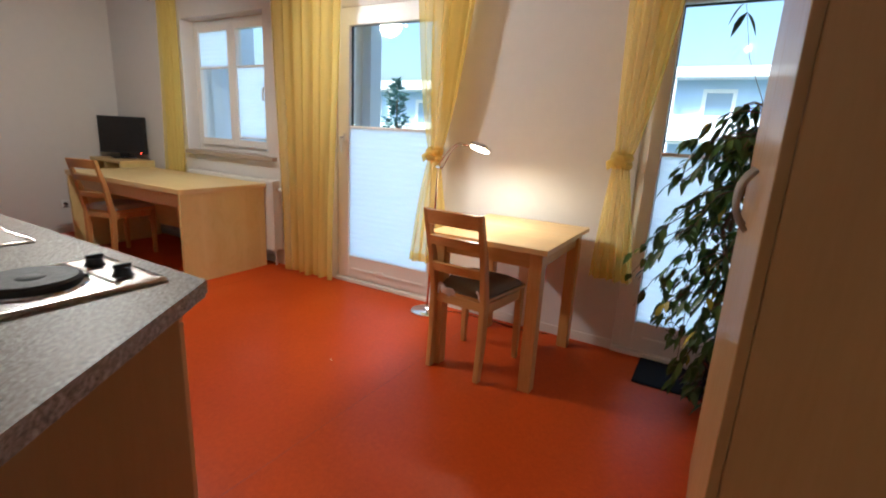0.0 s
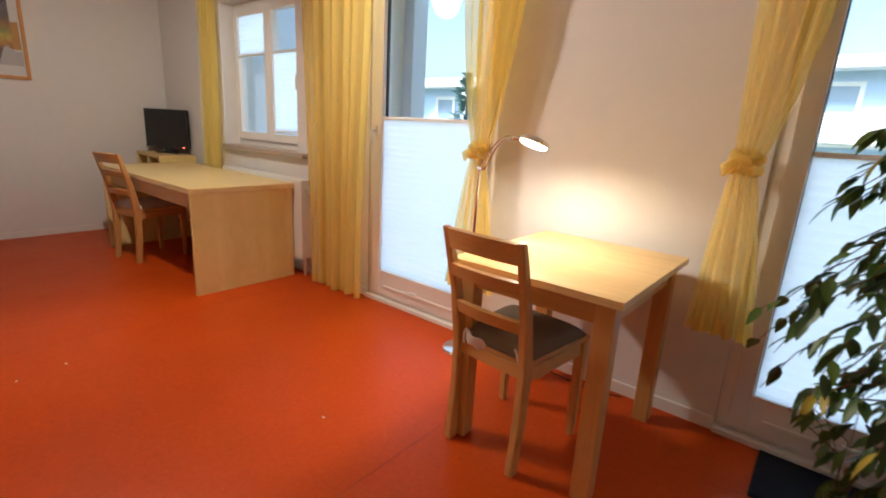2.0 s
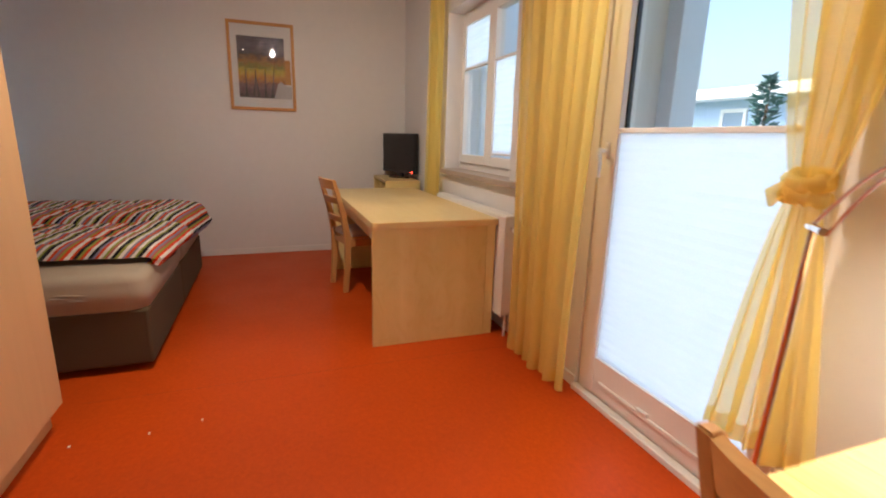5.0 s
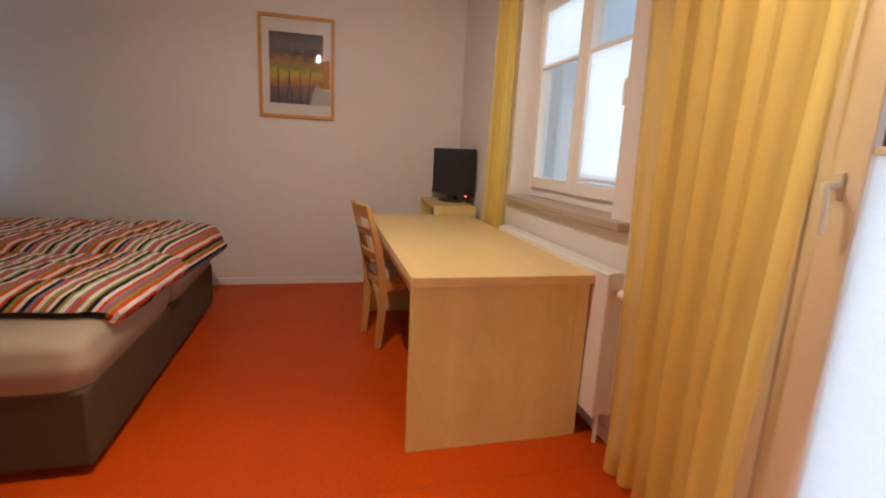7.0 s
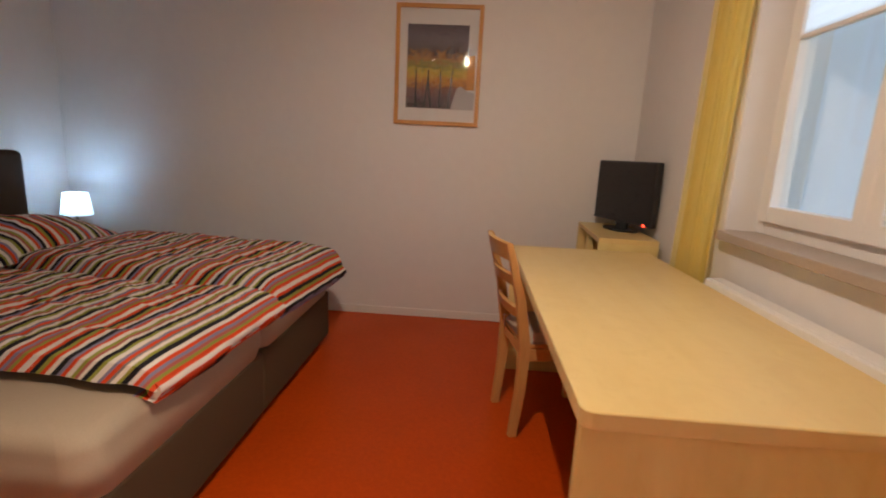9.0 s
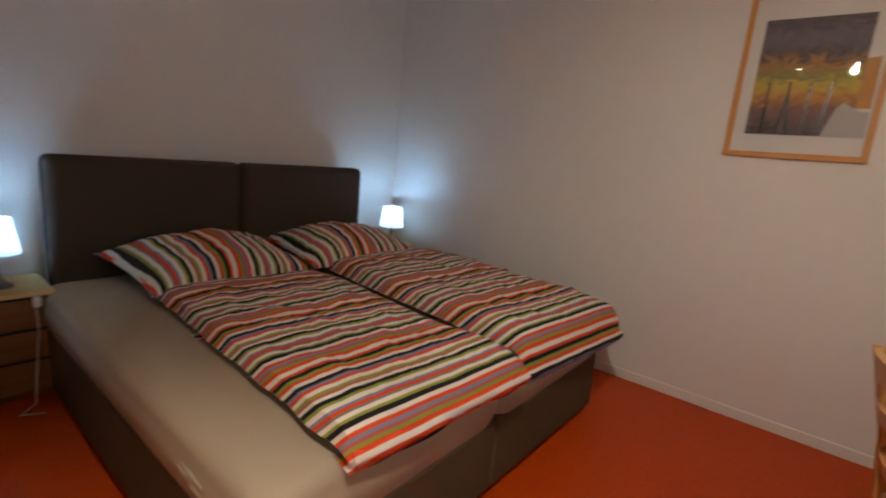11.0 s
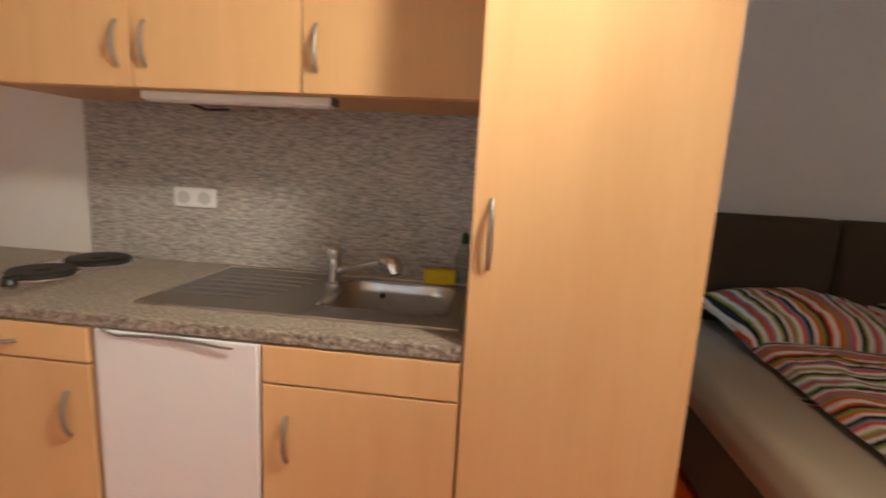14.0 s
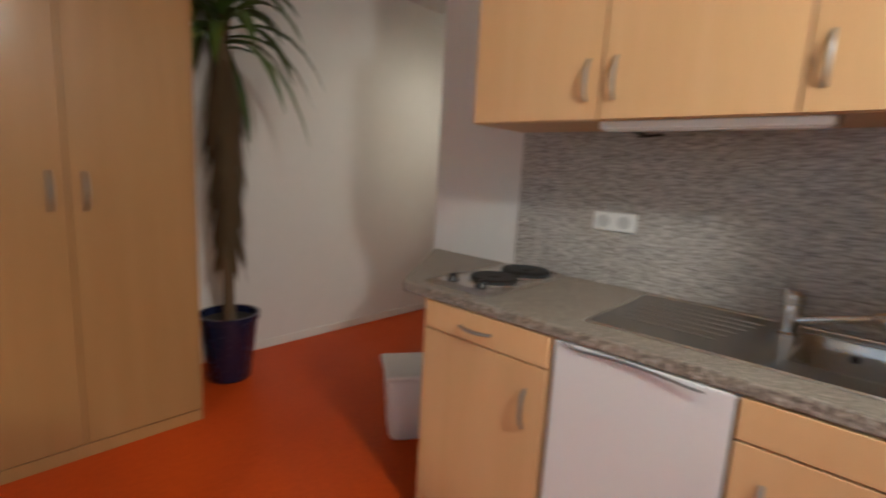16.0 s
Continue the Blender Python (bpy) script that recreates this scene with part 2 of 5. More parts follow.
SPLASH, n, l, p = mat("streaked_grey_splashback")
v = coords(n, l, (1, 1, 5.5))
a, b = noise_tex(n, l, v, 26, 6, 0.75, 0.3), noise_tex(n, l, v, 5, 4)
c = ramp(n, l, a, [(0.32, (0.09, 0.08, 0.072)), (0.43, (0.29, 0.265, 0.24)), (0.56, (0.52, 0.485, 0.45)), (0.70, (0.76, 0.73, 0.69))])
c = mix(n, l, 0.2, c, ramp(n, l, b, [(0.3, (0.22, 0.20, 0.18)), (0.7, (0.46, 0.43, 0.40))]))
l.new(c, p.inputs["Base Color"])
p.inputs["Roughness"].default_value = 0.42
bump(n, l, a, p, 0.15, 0.001)


def glass_mat(name, tint=(1, 1, 1), rough=0.0):
    m, n, l, p = mat(name)
    t, g, mx, fr = n.new("ShaderNodeBsdfTransparent"), n.new("ShaderNodeBsdfGlossy"), n.new("ShaderNodeMixShader"), n.new("ShaderNodeLayerWeight")
    pw, ma = n.new("ShaderNodeMath"), n.new("ShaderNodeMath")
    pw.operation, ma.operation = "POWER", "MULTIPLY_ADD"
    pw.inputs[1].default_value, ma.inputs[1].default_value, ma.inputs[2].default_value = 4.0, 0.75, 0.035
    t.inputs[0].default_value = (*tint, 1)
    g.inputs["Roughness"].default_value = rough
    l.new(fr.outputs["Facing"], pw.inputs[0])
    l.new(pw.outputs[0], ma.inputs[0])
    l.new(ma.outputs[0], mx.inputs[0])
    l.new(t.outputs[0], mx.inputs[1])
    l.new(g.outputs[0], mx.inputs[2])
    l.new(mx.outputs[0], n["Material Output"].inputs[0])
    return m


GLASS = glass_mat("window_glass", (0.95, 0.98, 1.0))
PICGLASS = glass_mat("picture_glass")


def glow(name, col, strength):
    m, n, l, p = mat(name)
    p.inputs["Base Color"].default_value = (*col, 1)
    p.inputs["Emission Color"].default_value = (*col, 1)
    p.inputs["Emission Strength"].default_value = strength
    return m


BULB = glow("lit_bulb", (1.0, 0.80, 0.55), 30)
TUBE = glow("lit_lamp_disc", (1.0, 0.82, 0.58), 14)
LED = glow("red_standby_led", (1.0, 0.05, 0.02), 6)
SHADE_LIT = glow("lit_lamp_shade", (0.72, 0.88, 1.0), 1.6)

OR, WH, OL, BK, LA, PK, GR = (0.76, 0.075, 0.012), (0.84, 0.77, 0.68), (0.32, 0.33, 0.05), (0.008, 0.007, 0.009), (0.27, 0.24, 0.34), (0.48, 0.13, 0.10), (0.22, 0.20, 0.18)
STRIPES = [OR, WH, OR, BK, OL, OR, WH, BK, LA, OR, WH, OL, PK, WH, BK, OL, WH, LA, OR, GR, WH, OL, BK, WH, OR, LA, PK, OL]
WIDTHS = [2.2, 3.0, 1.6, 1.6, 1.8, 1.8, 2.4, 1.7, 1.6, 1.8, 2.6, 1.6, 1.4, 1.8, 1.7, 1.6, 2.8, 1.4, 1.9, 1.2, 2.2, 1.5, 1.8, 2.4, 1.7, 1.6, 1.4, 1.6]
WIDTHS = [w * (1.35 if c is BK else 0.85 if c is WH else 1.0) for w, c in zip(WIDTHS, STRIPES)]


def stripe_mat(name, axis, period, sag=0.0, phase=0.0):
    m, n, l, p = mat(name)
    v = coords(n, l)
    warp = noise_tex(n, l, v, 4.0, 2)
    sep = n.new("ShaderNodeSeparateXYZ")
    l.new(v, sep.inputs[0])
    ad = n.new("ShaderNodeMath")
    ad.operation = "MULTIPLY_ADD"
    ad.inputs[1].default_value = 0.006
    l.new(warp, ad.inputs[0])
    l.new(sep.outputs[axis], ad.inputs[2])
    dv = n.new("ShaderNodeMath")
    dv.operation = "MULTIPLY_ADD"
    dv.inputs[1].default_value, dv.inputs[2].default_value = 1 / period, phase
    low = n.new("ShaderNodeMath")
    low.operation = "MULTIPLY_ADD"
    low.inputs[1].default_value = sag
    l.new(sep.outputs[2], low.inputs[0])
    l.new(ad.outputs[0], low.inputs[2])
    l.new(low.outputs[0], dv.inputs[0])
    fr = n.new("ShaderNodeMath")
    fr.operation = "FRACT"
    l.new(dv.outputs[0], fr.inputs[0])
    total, at, stops = sum(WIDTHS), 0.0, []
    for w, c in zip(WIDTHS, STRIPES):
        stops.append((at / total, c))
        at += w
    c = ramp(n, l, fr.outputs[0], stops, "CONSTANT")
    weave = noise_tex(n, l, v, 400, 3)
    c = mix(n, l, 0.12, c, weave, "MULTIPLY")
    l.new(c, p.inputs["Base Color"])
    p.inputs["Roughness"].default_value = 0.92
    bump(n, l, weave, p, 0.3, 0.001)
    return m


DUVET = stripe_mat("striped_bed_linen", 1, 0.44, -0.8, 0.44)
PILLOW = stripe_mat("striped_pillow_linen", 0, 0.46)

FICUS, n, l, p = mat("ficus_leaf")
info = n.new("ShaderNodeNewGeometry")
c = ramp(n, l, info.outputs["Random Per Island"], [(0.0, (0.03, 0.07, 0.015)), (0.5, (0.055, 0.12, 0.022)), (0.93, (0.10, 0.18, 0.035)), (0.97, (0.40, 0.32, 0.03))])
l.new(c, p.inputs["Base Color"])
p.inputs["Roughness"].default_value = 0.38
PALM, n, l, p = mat("palm_leaf")
info = n.new("ShaderNodeNewGeometry")
c = ramp(n, l, info.outputs["Random Per Island"], [(0.0, (0.035, 0.07, 0.012)), (0.6, (0.08, 0.135, 0.025)), (1.0, (0.20, 0.22, 0.045))])
l.new(c, p.inputs["Base Color"])
p.inputs["Roughness"].default_value = 0.42
CONIFER, n, l, p = mat("blue_conifer_needles")
info = n.new("ShaderNodeNewGeometry")
l.new(ramp(n, l, info.outputs["Random Per Island"], [(0.0, (0.05, 0.13, 0.12)), (0.6, (0.10, 0.20, 0.19)), (1.0, (0.18, 0.28, 0.25))]), p.inputs["Base Color"])
p.inputs["Roughness"].default_value = 0.7
BARK = plain("plant_bark", (0.16, 0.105, 0.06), 0.9, vary=0.4, grain=70, bumpy=0.9)
DRYLEAF = plain("dry_brown_leaf", (0.10, 0.062, 0.028), 0.9, vary=0.4, grain=40, bumpy=0.4)


# ---- building helpers ----
def thing(name, label, category, place=(0, 0, 0), turn=0, group="", kind=""):
    e = new(name)
    e.empty_display_size = 0.1
    e.matrix_basis = pose(*place, 0, 0, turn)
    return tagged(e, label, category, group, kind)


def part(name, bm, material, parent=None, label="", smooth=False, soft=0.0):
    me = bpy.data.meshes.new(name)
    bmesh.ops.recalc_face_normals(bm, faces=bm.faces)
    bm.to_mesh(me)
    bm.free()
    me.materials.append(material)
    if smooth:
        me.polygons.foreach_set("use_smooth", [True] * len(me.polygons))
        me.update()
        me.set_sharp_from_angle(angle=radians(40))
    o = new(name, me)
    if parent:
        o.parent = parent
    return tagged(o, label)


def box(x0, y0, z0, x1, y1, z1, bev=0.003, seg=2, bm=None):
    tmp = bmesh.new()
    bmesh.ops.create_cube(tmp, size=1)
    for q in tmp.verts:
        q.co = Vector(((x0 + x1) / 2 + q.co.x * (x1 - x0), (y0 + y1) / 2 + q.co.y * (y1 - y0), (z0 + z1) / 2 + q.co.z * (z1 - z0)))
    if bev:
        bmesh.ops.bevel(tmp, geom=tmp.edges[:] + tmp.verts[:], offset=bev, segments=seg, affect="EDGES", profile=0.5)
    if bm is None:
        return tmp
    return join(bm, tmp)


def join(bm, other):
    me = bpy.data.meshes.new("tmp")
    other.to_mesh(me)
    other.free()
    bm.from_mesh(me)
    bpy.data.meshes.remove(me)
    return bm


def tube(points, radius, seg=10, bm=None, caps=True):
    """A round bar along points; radius: one number or one for each point."""
    bm = bm or bmesh.new()
    pts = [Vector(q) for q in points]
    rad = radius if isinstance(radius, (list, tuple)) else [radius] * len(pts)
    rings, side = [], None
    for i, q in enumerate(pts):
        d = (pts[min(i + 1, len(pts) - 1)] - pts[max(i - 1, 0)]).normalized()
        if side is None:
            side = d.orthogonal().normalized()
        side = (side - d * side.dot(d)).normalized()
        up = d.cross(side)
        rings.append([bm.verts.new(q + rad[i] * (math.cos(2 * math.pi * k / seg) * side + math.sin(2 * math.pi * k / seg) * up)) for k in range(seg)])
    for r0, r1 in zip(rings, rings[1:]):
        for k in range(seg):
            bm.faces.new((r0[k], r0[(k + 1) % seg], r1[(k + 1) % seg], r1[k]))
    if caps:
        bm.faces.new(rings[0][::-1])
        bm.faces.new(rings[-1])
    return bm


def lathe(profile, seg=28, centre=(0, 0), bm=None):
    """A turned shape about an upright axis from (radius, height) pairs."""
    bm = bm or bmesh.new()
    rings = []
    for r, z in profile:
        rings.append([bm.verts.new((centre[0] + r * math.cos(2 * math.pi * k / seg), centre[1] + r * math.sin(2 * math.pi * k / seg), z)) for k in range(seg)])
    for r0, r1 in zip(rings, rings[1:]):
        for k in range(seg):
            bm.faces.new((r0[k], r0[(k + 1) % seg], r1[(k + 1) % seg], r1[k]))
    if profile[0][0] > 0:
        bm.faces.new(rings[0][::-1])
    if profile[-1][0] > 0:
        bm.faces.new(rings[-1])
    return bm


def prism(outline, z0, z1, bev=0.0, seg=2):
    bm = bmesh.new()
    lo = [bm.verts.new((x, y, z0)) for x, y in outline]
    hi = [bm.verts.new((x, y, z1)) for x, y in outline]
    bm.faces.new(lo[::-1])
    bm.faces.new(hi)
    for k in range(len(lo)):
        bm.faces.new((lo[k], lo[(k + 1) % len(lo)], hi[(k + 1) % len(lo)], hi[k]))
    if bev:
        bmesh.ops.bevel(bm, geom=bm.edges[:] + bm.verts[:], offset=bev, segments=seg, affect="EDGES", profile=0.5)
    return bm


def sheet(f, nu, nv, thick=0.0):
    """A surface over a grid; with thick it is closed into a slab along its normals."""
    bm = bmesh.new()
    g = [[bm.verts.new(f(i / nu, j / nv)) for j in range(nv + 1)] for i in range(nu + 1)]
    for i in range(nu):
        for j in range(nv):
            bm.faces.new((g[i][j], g[i + 1][j], g[i + 1][j + 1], g[i][j + 1]))
    if thick:
        bmesh.ops.recalc_face_normals(bm, faces=bm.faces)
        bmesh.ops.solidify(bm, geom=bm.faces[:], thickness=thick)
    return bm


def moved(bm, m):
    bmesh.ops.transform(bm, matrix=m, verts=bm.verts)
    return bm


def setting(name, bm, material, label, category="", smooth=False):
    o = part(name, bm, material, None, label, smooth)
    return tagged(o, label, category or name.split("_")[0], "", "structure")


# ---- the room's shell ----
W, D, H = 6.75, 4.20, 2.60
setting("floor", box(-0.15, -5.45, -0.2, W + 0.15, 0.30, 0.0, 0), LINO, "orange-red marbled linoleum floor with a soft sheen", "floor")
setting("ceiling", box(-0.15, -5.45, H, W + 0.15, 0.30, H + 0.2, 0), CEIL, "white painted ceiling of the room", "ceiling")
setting("wall_west", box(-0.15, -D - 0.15, 0, 0, 0.30, H, 0), WALL, "white textured wall behind bed and picture", "wall")
setting("wall_south", box(0, -D - 0.15, 0, 2.95, -D, H, 0), WALL, "white textured wall behind the headboard", "wall")
setting("wall_bath_side", box(2.95, -D - 0.15, 0, 3.07, -2.87, H, 0), WALL, "white wall between bed and kitchen block", "wall")
setting("wall_kitchen", box(3.07, -2.99, 0, 5.43, -2.87, H, 0), WALL, "white wall behind the kitchenette", "wall")
setting("wall_corridor", box(5.31, -5.30, 0, 5.43, -2.99, H, 0), WALL, "white side wall of the entrance corridor", "wall")
setting("wall_corridor_end", box(5.31, -5.45, 0, W + 0.15, -5.30, H, 0), WALL, "white wall closing the corridor", "wall")
setting("wall_east", box(W, -5.30, 0, W + 0.15, 0.30, H, 0), WALL, "white textured wall beside wardrobe and palm", "wall")

# window wall: piers and lintels round three openings
WX0, WX1, WZ0, WZ1 = 1.30, 2.465, 0.96, 2.17
AX0, AX1, AZ1 = 3.30, 4.32, 2.11
BX0, BX1, BZ1 = 5.56, 6.62, 2.07
wallbm = bmesh.new()
for x0, z0, x1, z1 in ((0, 0, WX0, H), (WX0, 0, WX1, WZ0), (WX0, WZ1, WX1, H), (WX1, 0, AX0, H), (AX0, AZ1, AX1, H),
                       (AX1, 0, BX0, H), (BX0, BZ1, BX1, H), (BX1, 0, W, H)):
    box(x0, 0, z0, x1, 0.30, z1, 0, bm=wallbm)
setting("wall_north", wallbm, WALL, "white textured window wall with three openings", "wall")


def baseboard(name, x0, y0, x1, y1, label="white painted skirting board along the wall"):
    setting(name, box(x0, y0, 0, x1, y1, 0.06, 0.003), WHITE, label, "baseboard")


baseboard("baseboard_west", 0, -D + 0.012, 0.012, -0.012)
baseboard("baseboard_south", 0, -D, 2.95, -D + 0.012)
baseboard("baseboard_bath", 2.938, -D + 0.012, 2.95, -2.87)
baseboard("baseboard_east", W - 0.012, -5.30, W, -0.012)
baseboard("baseboard_north_a", 0, -0.012, AX0, 0)
baseboard("baseboard_north_b", AX1, -0.012, BX0, 0)
baseboard("baseboard_north_c", BX1, -0.012, W, 0)
baseboard("baseboard_corridor", 5.43, -5.30, 5.442, -2.87)
baseboard("baseboard_kitchen_end", 4.99, -2.87, 5.43, -2.858)


# ---- windows, glazed doors, blinds ----
def bars(x0, x1, z0, z1, y0, y1, w, bm=None, low=None):
    """A rectangular frame of four bars."""
    bm = bm or bmesh.new()
    low = low or w
    box(x0, y0, z0, x0 + w, y1, z1, 0.004, bm=bm)
    box(x1 - w, y0, z0, x1, y1, z1, 0.004, bm=bm)
    box(x0 + w - 0.001, y0 + 0.001, z1 - w, x1 - w + 0.001, y1 - 0.001, z1, 0.004, bm=bm)
    box(x0 + w - 0.001, y0 + 0.001, z0, x1 - w + 0.001, y1 - 0.001, z0 + low, 0.004, bm=bm)
    return bm


def lever(parent, x, y, z, side=1):
    """A white window handle: rosette, neck and a hanging grip."""
    h = part("handle", box(x - 0.014, y - 0.010, z - 0.035, x + 0.014, y, z + 0.035, 0.006), PLASTIC_W, parent, "white lever handle")
    part("grip", tube([(x, y - 0.004, z), (x, y - 0.045, z), (x - side * 0.008, y - 0.052, z - 0.010), (x - side * 0.016, y - 0.052, z - 0.05), (x - side * 0.014, y - 0.050, z - 0.115)],
         [0.010, 0.010, 0.011, 0.010, 0.008], 10), PLASTIC_W, h, "", True)


def blind(x0, x1, z0, z1, y, rail_top, rail_low, label):
    """A pleated blind on a sash: zigzag cloth with a slim rail at each end."""
    b = thing("pleated_blind", label, "blind", ((x0 + x1) / 2, y, z0), group="pleated window blinds")
    w, n = (x1 - x0) / 2, max(4, int((z1 - z0) / 0.02))
    cloth_bm = bmesh.new()
    rows = [[cloth_bm.verts.new((sx * w, 0.0013 * (1 if k % 2 else -1), (z1 - z0) * k / n)) for sx in (-1, 1)] for k in range(n + 1)]
    for r0, r1 in zip(rows, rows[1:]):
        cloth_bm.faces.new((r0[0], r0[1], r1[1], r1[0]))
    part("pleated_cloth", cloth_bm, BLIND, b)
    part("top_rail", box(-w, -0.012, z1 - z0 - 0.002, w, 0.012, z1 - z0 + rail_top, 0.003), WINFRAME, b)
    part("bottom_rail", box(-w, -0.012, -rail_low, w, 0.012, 0.002, 0.003), WINFRAME, b)
    return b


def pane(parent, x0, x1, z0, z1, y):
    g = part("pane", box(x0, y, z0, x1, y + 0.006, z1, 0), GLASS, parent, "clear window glass")
    g.visible_shadow = False
    return g


# two-leaf window over the desk
w1 = tagged(thing("window_1", "white two-leaf window set back in the wall", "window", (0, 0, 0)), kind="structure")
part("window_frame", bars(WX0, WX1, WZ0, WZ1, 0.13, 0.20, 0.055, low=0.075), WINFRAME, w1)
for x0, x1 in ((1.352, 1.899), (1.901, 2.420)):
    sash = part("sash", bars(x0, x1, WZ0 + 0.055, WZ1 - 0.045, 0.105, 0.175, 0.056, low=0.066), WINFRAME, w1)
    pane(sash, x0 + 0.050, x1 - 0.050, WZ0 + 0.11, WZ1 - 0.10, 0.14)
part("window_sill", box(WX0 + 0.03, -0.055, WZ0 - 0.035, WX1 + 0.135, 0.0, WZ0 + 0.002, 0.004), STONE, w1, "brown-grey stone window sill")
part("sill_board", box(WX0, 0.0, WZ0 - 0.033, WX1, 0.13, WZ0 + 0.001, 0.002), STONE, w1, "brown-grey stone board in the reveal")
lever(w1, 2.390, 0.105, 1.555, 1)
blind(1.408, 1.843, 1.745, WZ1 - 0.11, 0.118, 0.012, 0.016, "white pleated blind drawn over the upper pane")
blind(1.957, 2.364, WZ0 + 0.15, 1.735, 0.118, 0.016, 0.012, "white pleated blind raised over the lower pane")

# glazed doors
for nm, x0, x1, z1, gx0, gx1, gz0, gz1, bz, hx in (("door_1", AX0, AX1, AZ1, 3.43, 4.20, 0.215, 1.985, 1.245, 3.375),
                                                  ("door_2", BX0, BX1, BZ1, 5.675, 6.50, 0.205, 1.945, 1.185, 6.56)):
    d = tagged(thing(nm, "white glazed balcony door with a half-raised blind", "door", (0, 0, 0)), kind="structure")
    part("door_frame", bars(x0, x1, 0.0, z1, 0.010, 0.085, 0.06, low=0.065), WINFRAME, d)
    part("sash", bars(x0 + 0.045, x1 - 0.045, 0.05, z1 - 0.045, -0.008, 0.070, gx0 - x0 - 0.045, low=gz0 - 0.05), WINFRAME, d)
    part("bottom_strip", box(gx0 + 0.05, -0.016, 0.105, gx1 - 0.03, -0.006, 0.125, 0.003), WINFRAME, d)
    part("latch", box(gx0 + 0.30, -0.022, 0.128, gx0 + 0.36, -0.008, 0.142, 0.003), PLASTIC_W, d)
    part("threshold", box(x0, -0.03, 0, x1, 0.01, 0.028, 0.004), WINFRAME, d)
    part("rubber_seal", bars(gx0 - 0.004, gx1 + 0.004, gz0 - 0.004, gz1 + 0.004, 0.020, 0.044, 0.010), BLACK, d)
    pane(d, gx0, gx1, gz0, gz1, 0.028)
    lever(d, hx, -0.008, 1.17, -1 if nm == "door_1" else 1)
    blind(gx0 + 0.004, gx1 - 0.004, gz0 + 0.01, bz, 0.004, 0.018, 0.012, "white pleated blind raised to half a glazed door")


# ---- curtains and their rail ----
def curtain(label, z0, z1, shape, folds, deep, y, seed, group):
    """shape(z): the left and right edge at that height. deep(z): how far its folds reach."""
    zc = (z0 + z1) / 2
    x_mid = sum(shape(zc)) / 2
    c = thing("curtain", label, "curtain", (x_mid, y, z0), group=group)
    rnd = random.Random(seed)
    phase = [rnd.uniform(0, 6.28) for _ in range(4)]

    def f(u, v):
        z = z0 + (z1 - z0) * v
        a, b = shape(z)
        wob = 0.25 * math.sin(2.1 * v + phase[0]) + 0.12 * math.sin(5 * v + phase[3])
        k = u * folds * 2 * math.pi + wob
        yy = deep(z) * (0.8 * math.sin(k) + 0.35 * math.sin(0.57 * k + phase[1] + 1.2 * v))
        xx = a + (b - a) * (u + 0.22 / folds * math.sin(2 * k + phase[2]) * 0.5)
        return Vector((xx - x_mid, yy, z - z0 + (0.008 * math.sin(k * 0.7) if v < 0.02 else 0)))

    part("cloth", sheet(f, folds * 12, 44), CURTAIN, c, "", True)
    part("hem", sheet(lambda u, v: f(u, v * 0.03) + Vector((0, -0.0025, 0)), folds * 12, 2), CURTAIN, c, "stitched hem", True)
    return c


def lerp(a, b, t):
    t = max(0.0, min(1.0, t))
    t = t * t * (3 - 2 * t)
    return a + (b - a) * t


CG = "yellow curtains"
RAIL_Z = 2.34
curtain("long yellow sheer curtain hanging in loose folds", 0.02, RAIL_Z, lambda z: (lerp(2.775, 2.70, z / 2.4), lerp(3.335, 3.44, z / 2.4)), 7, lambda z: lerp(0.036, 0.026, z / 2.4), -0.105, 3, CG)
curtain("narrow yellow sheer curtain beside the window", 0.40, RAIL_Z, lambda z: (lerp(0.99, 1.08, z / 2.4), lerp(1.32, 1.37, z / 2.4)), 5, lambda z: 0.026, -0.075, 5, CG)


def knotted(xt0, xt1, xk, zk, xb0, xb1, zb, y, seed):
    def shape(z):
        if z > zk:
            t = ((z - zk) / (RAIL_Z - zk)) ** 0.62
            return xk - 0.035 + (xt0 - xk + 0.035) * t, xk + 0.035 + (xt1 - xk - 0.035) * t
        t = ((zk - z) / (zk - zb)) ** 0.75
        return xk - 0.035 + (xb0 - xk + 0.035) * t, xk + 0.035 + (xb1 - xk - 0.035) * t

    c = curtain("yellow sheer curtain tied into a knot", zb, RAIL_Z, shape, 6, lambda z: 0.012 + 0.026 * min(1, abs(z - zk) / 0.5), y, seed, CG)
    mid = c.matrix_basis.translation.x
    knot = bmesh.new()
    for turn, tilt, dz in ((0, 0.5, 0.0), (1.2, -0.4, 0.022), (2.2, 0.15, -0.020)):
        ring = []
        for k in range(17):
            a = 2 * math.pi * k / 16 + turn
            ring.append((xk - mid + 0.040 * math.cos(a), 0.034 * math.sin(a), zk - zb + dz + tilt * 0.035 * math.cos(a + turn)))
        tube(ring, [0.022 + 0.005 * math.sin(3 * k + turn) for k in range(17)], 9, knot)
    tube([(xk - mid - 0.02, -0.03, zk - zb + 0.01), (xk - mid - 0.055, -0.045, zk - zb - 0.02), (xk - mid - 0.06, -0.04, zk - zb - 0.05)], [0.02, 0.022, 0.006], 8, knot)
    part("knot", knot, CURTAIN, c, "twisted cloth knot", True)


knotted(4.10, 4.56, 4.275, 1.10, 4.10, 4.44, 0.33, -0.100, 11)
knotted(5.42, 5.74, 5.490, 1.145, 5.395, 5.635, 0.46, -0.100, 17)

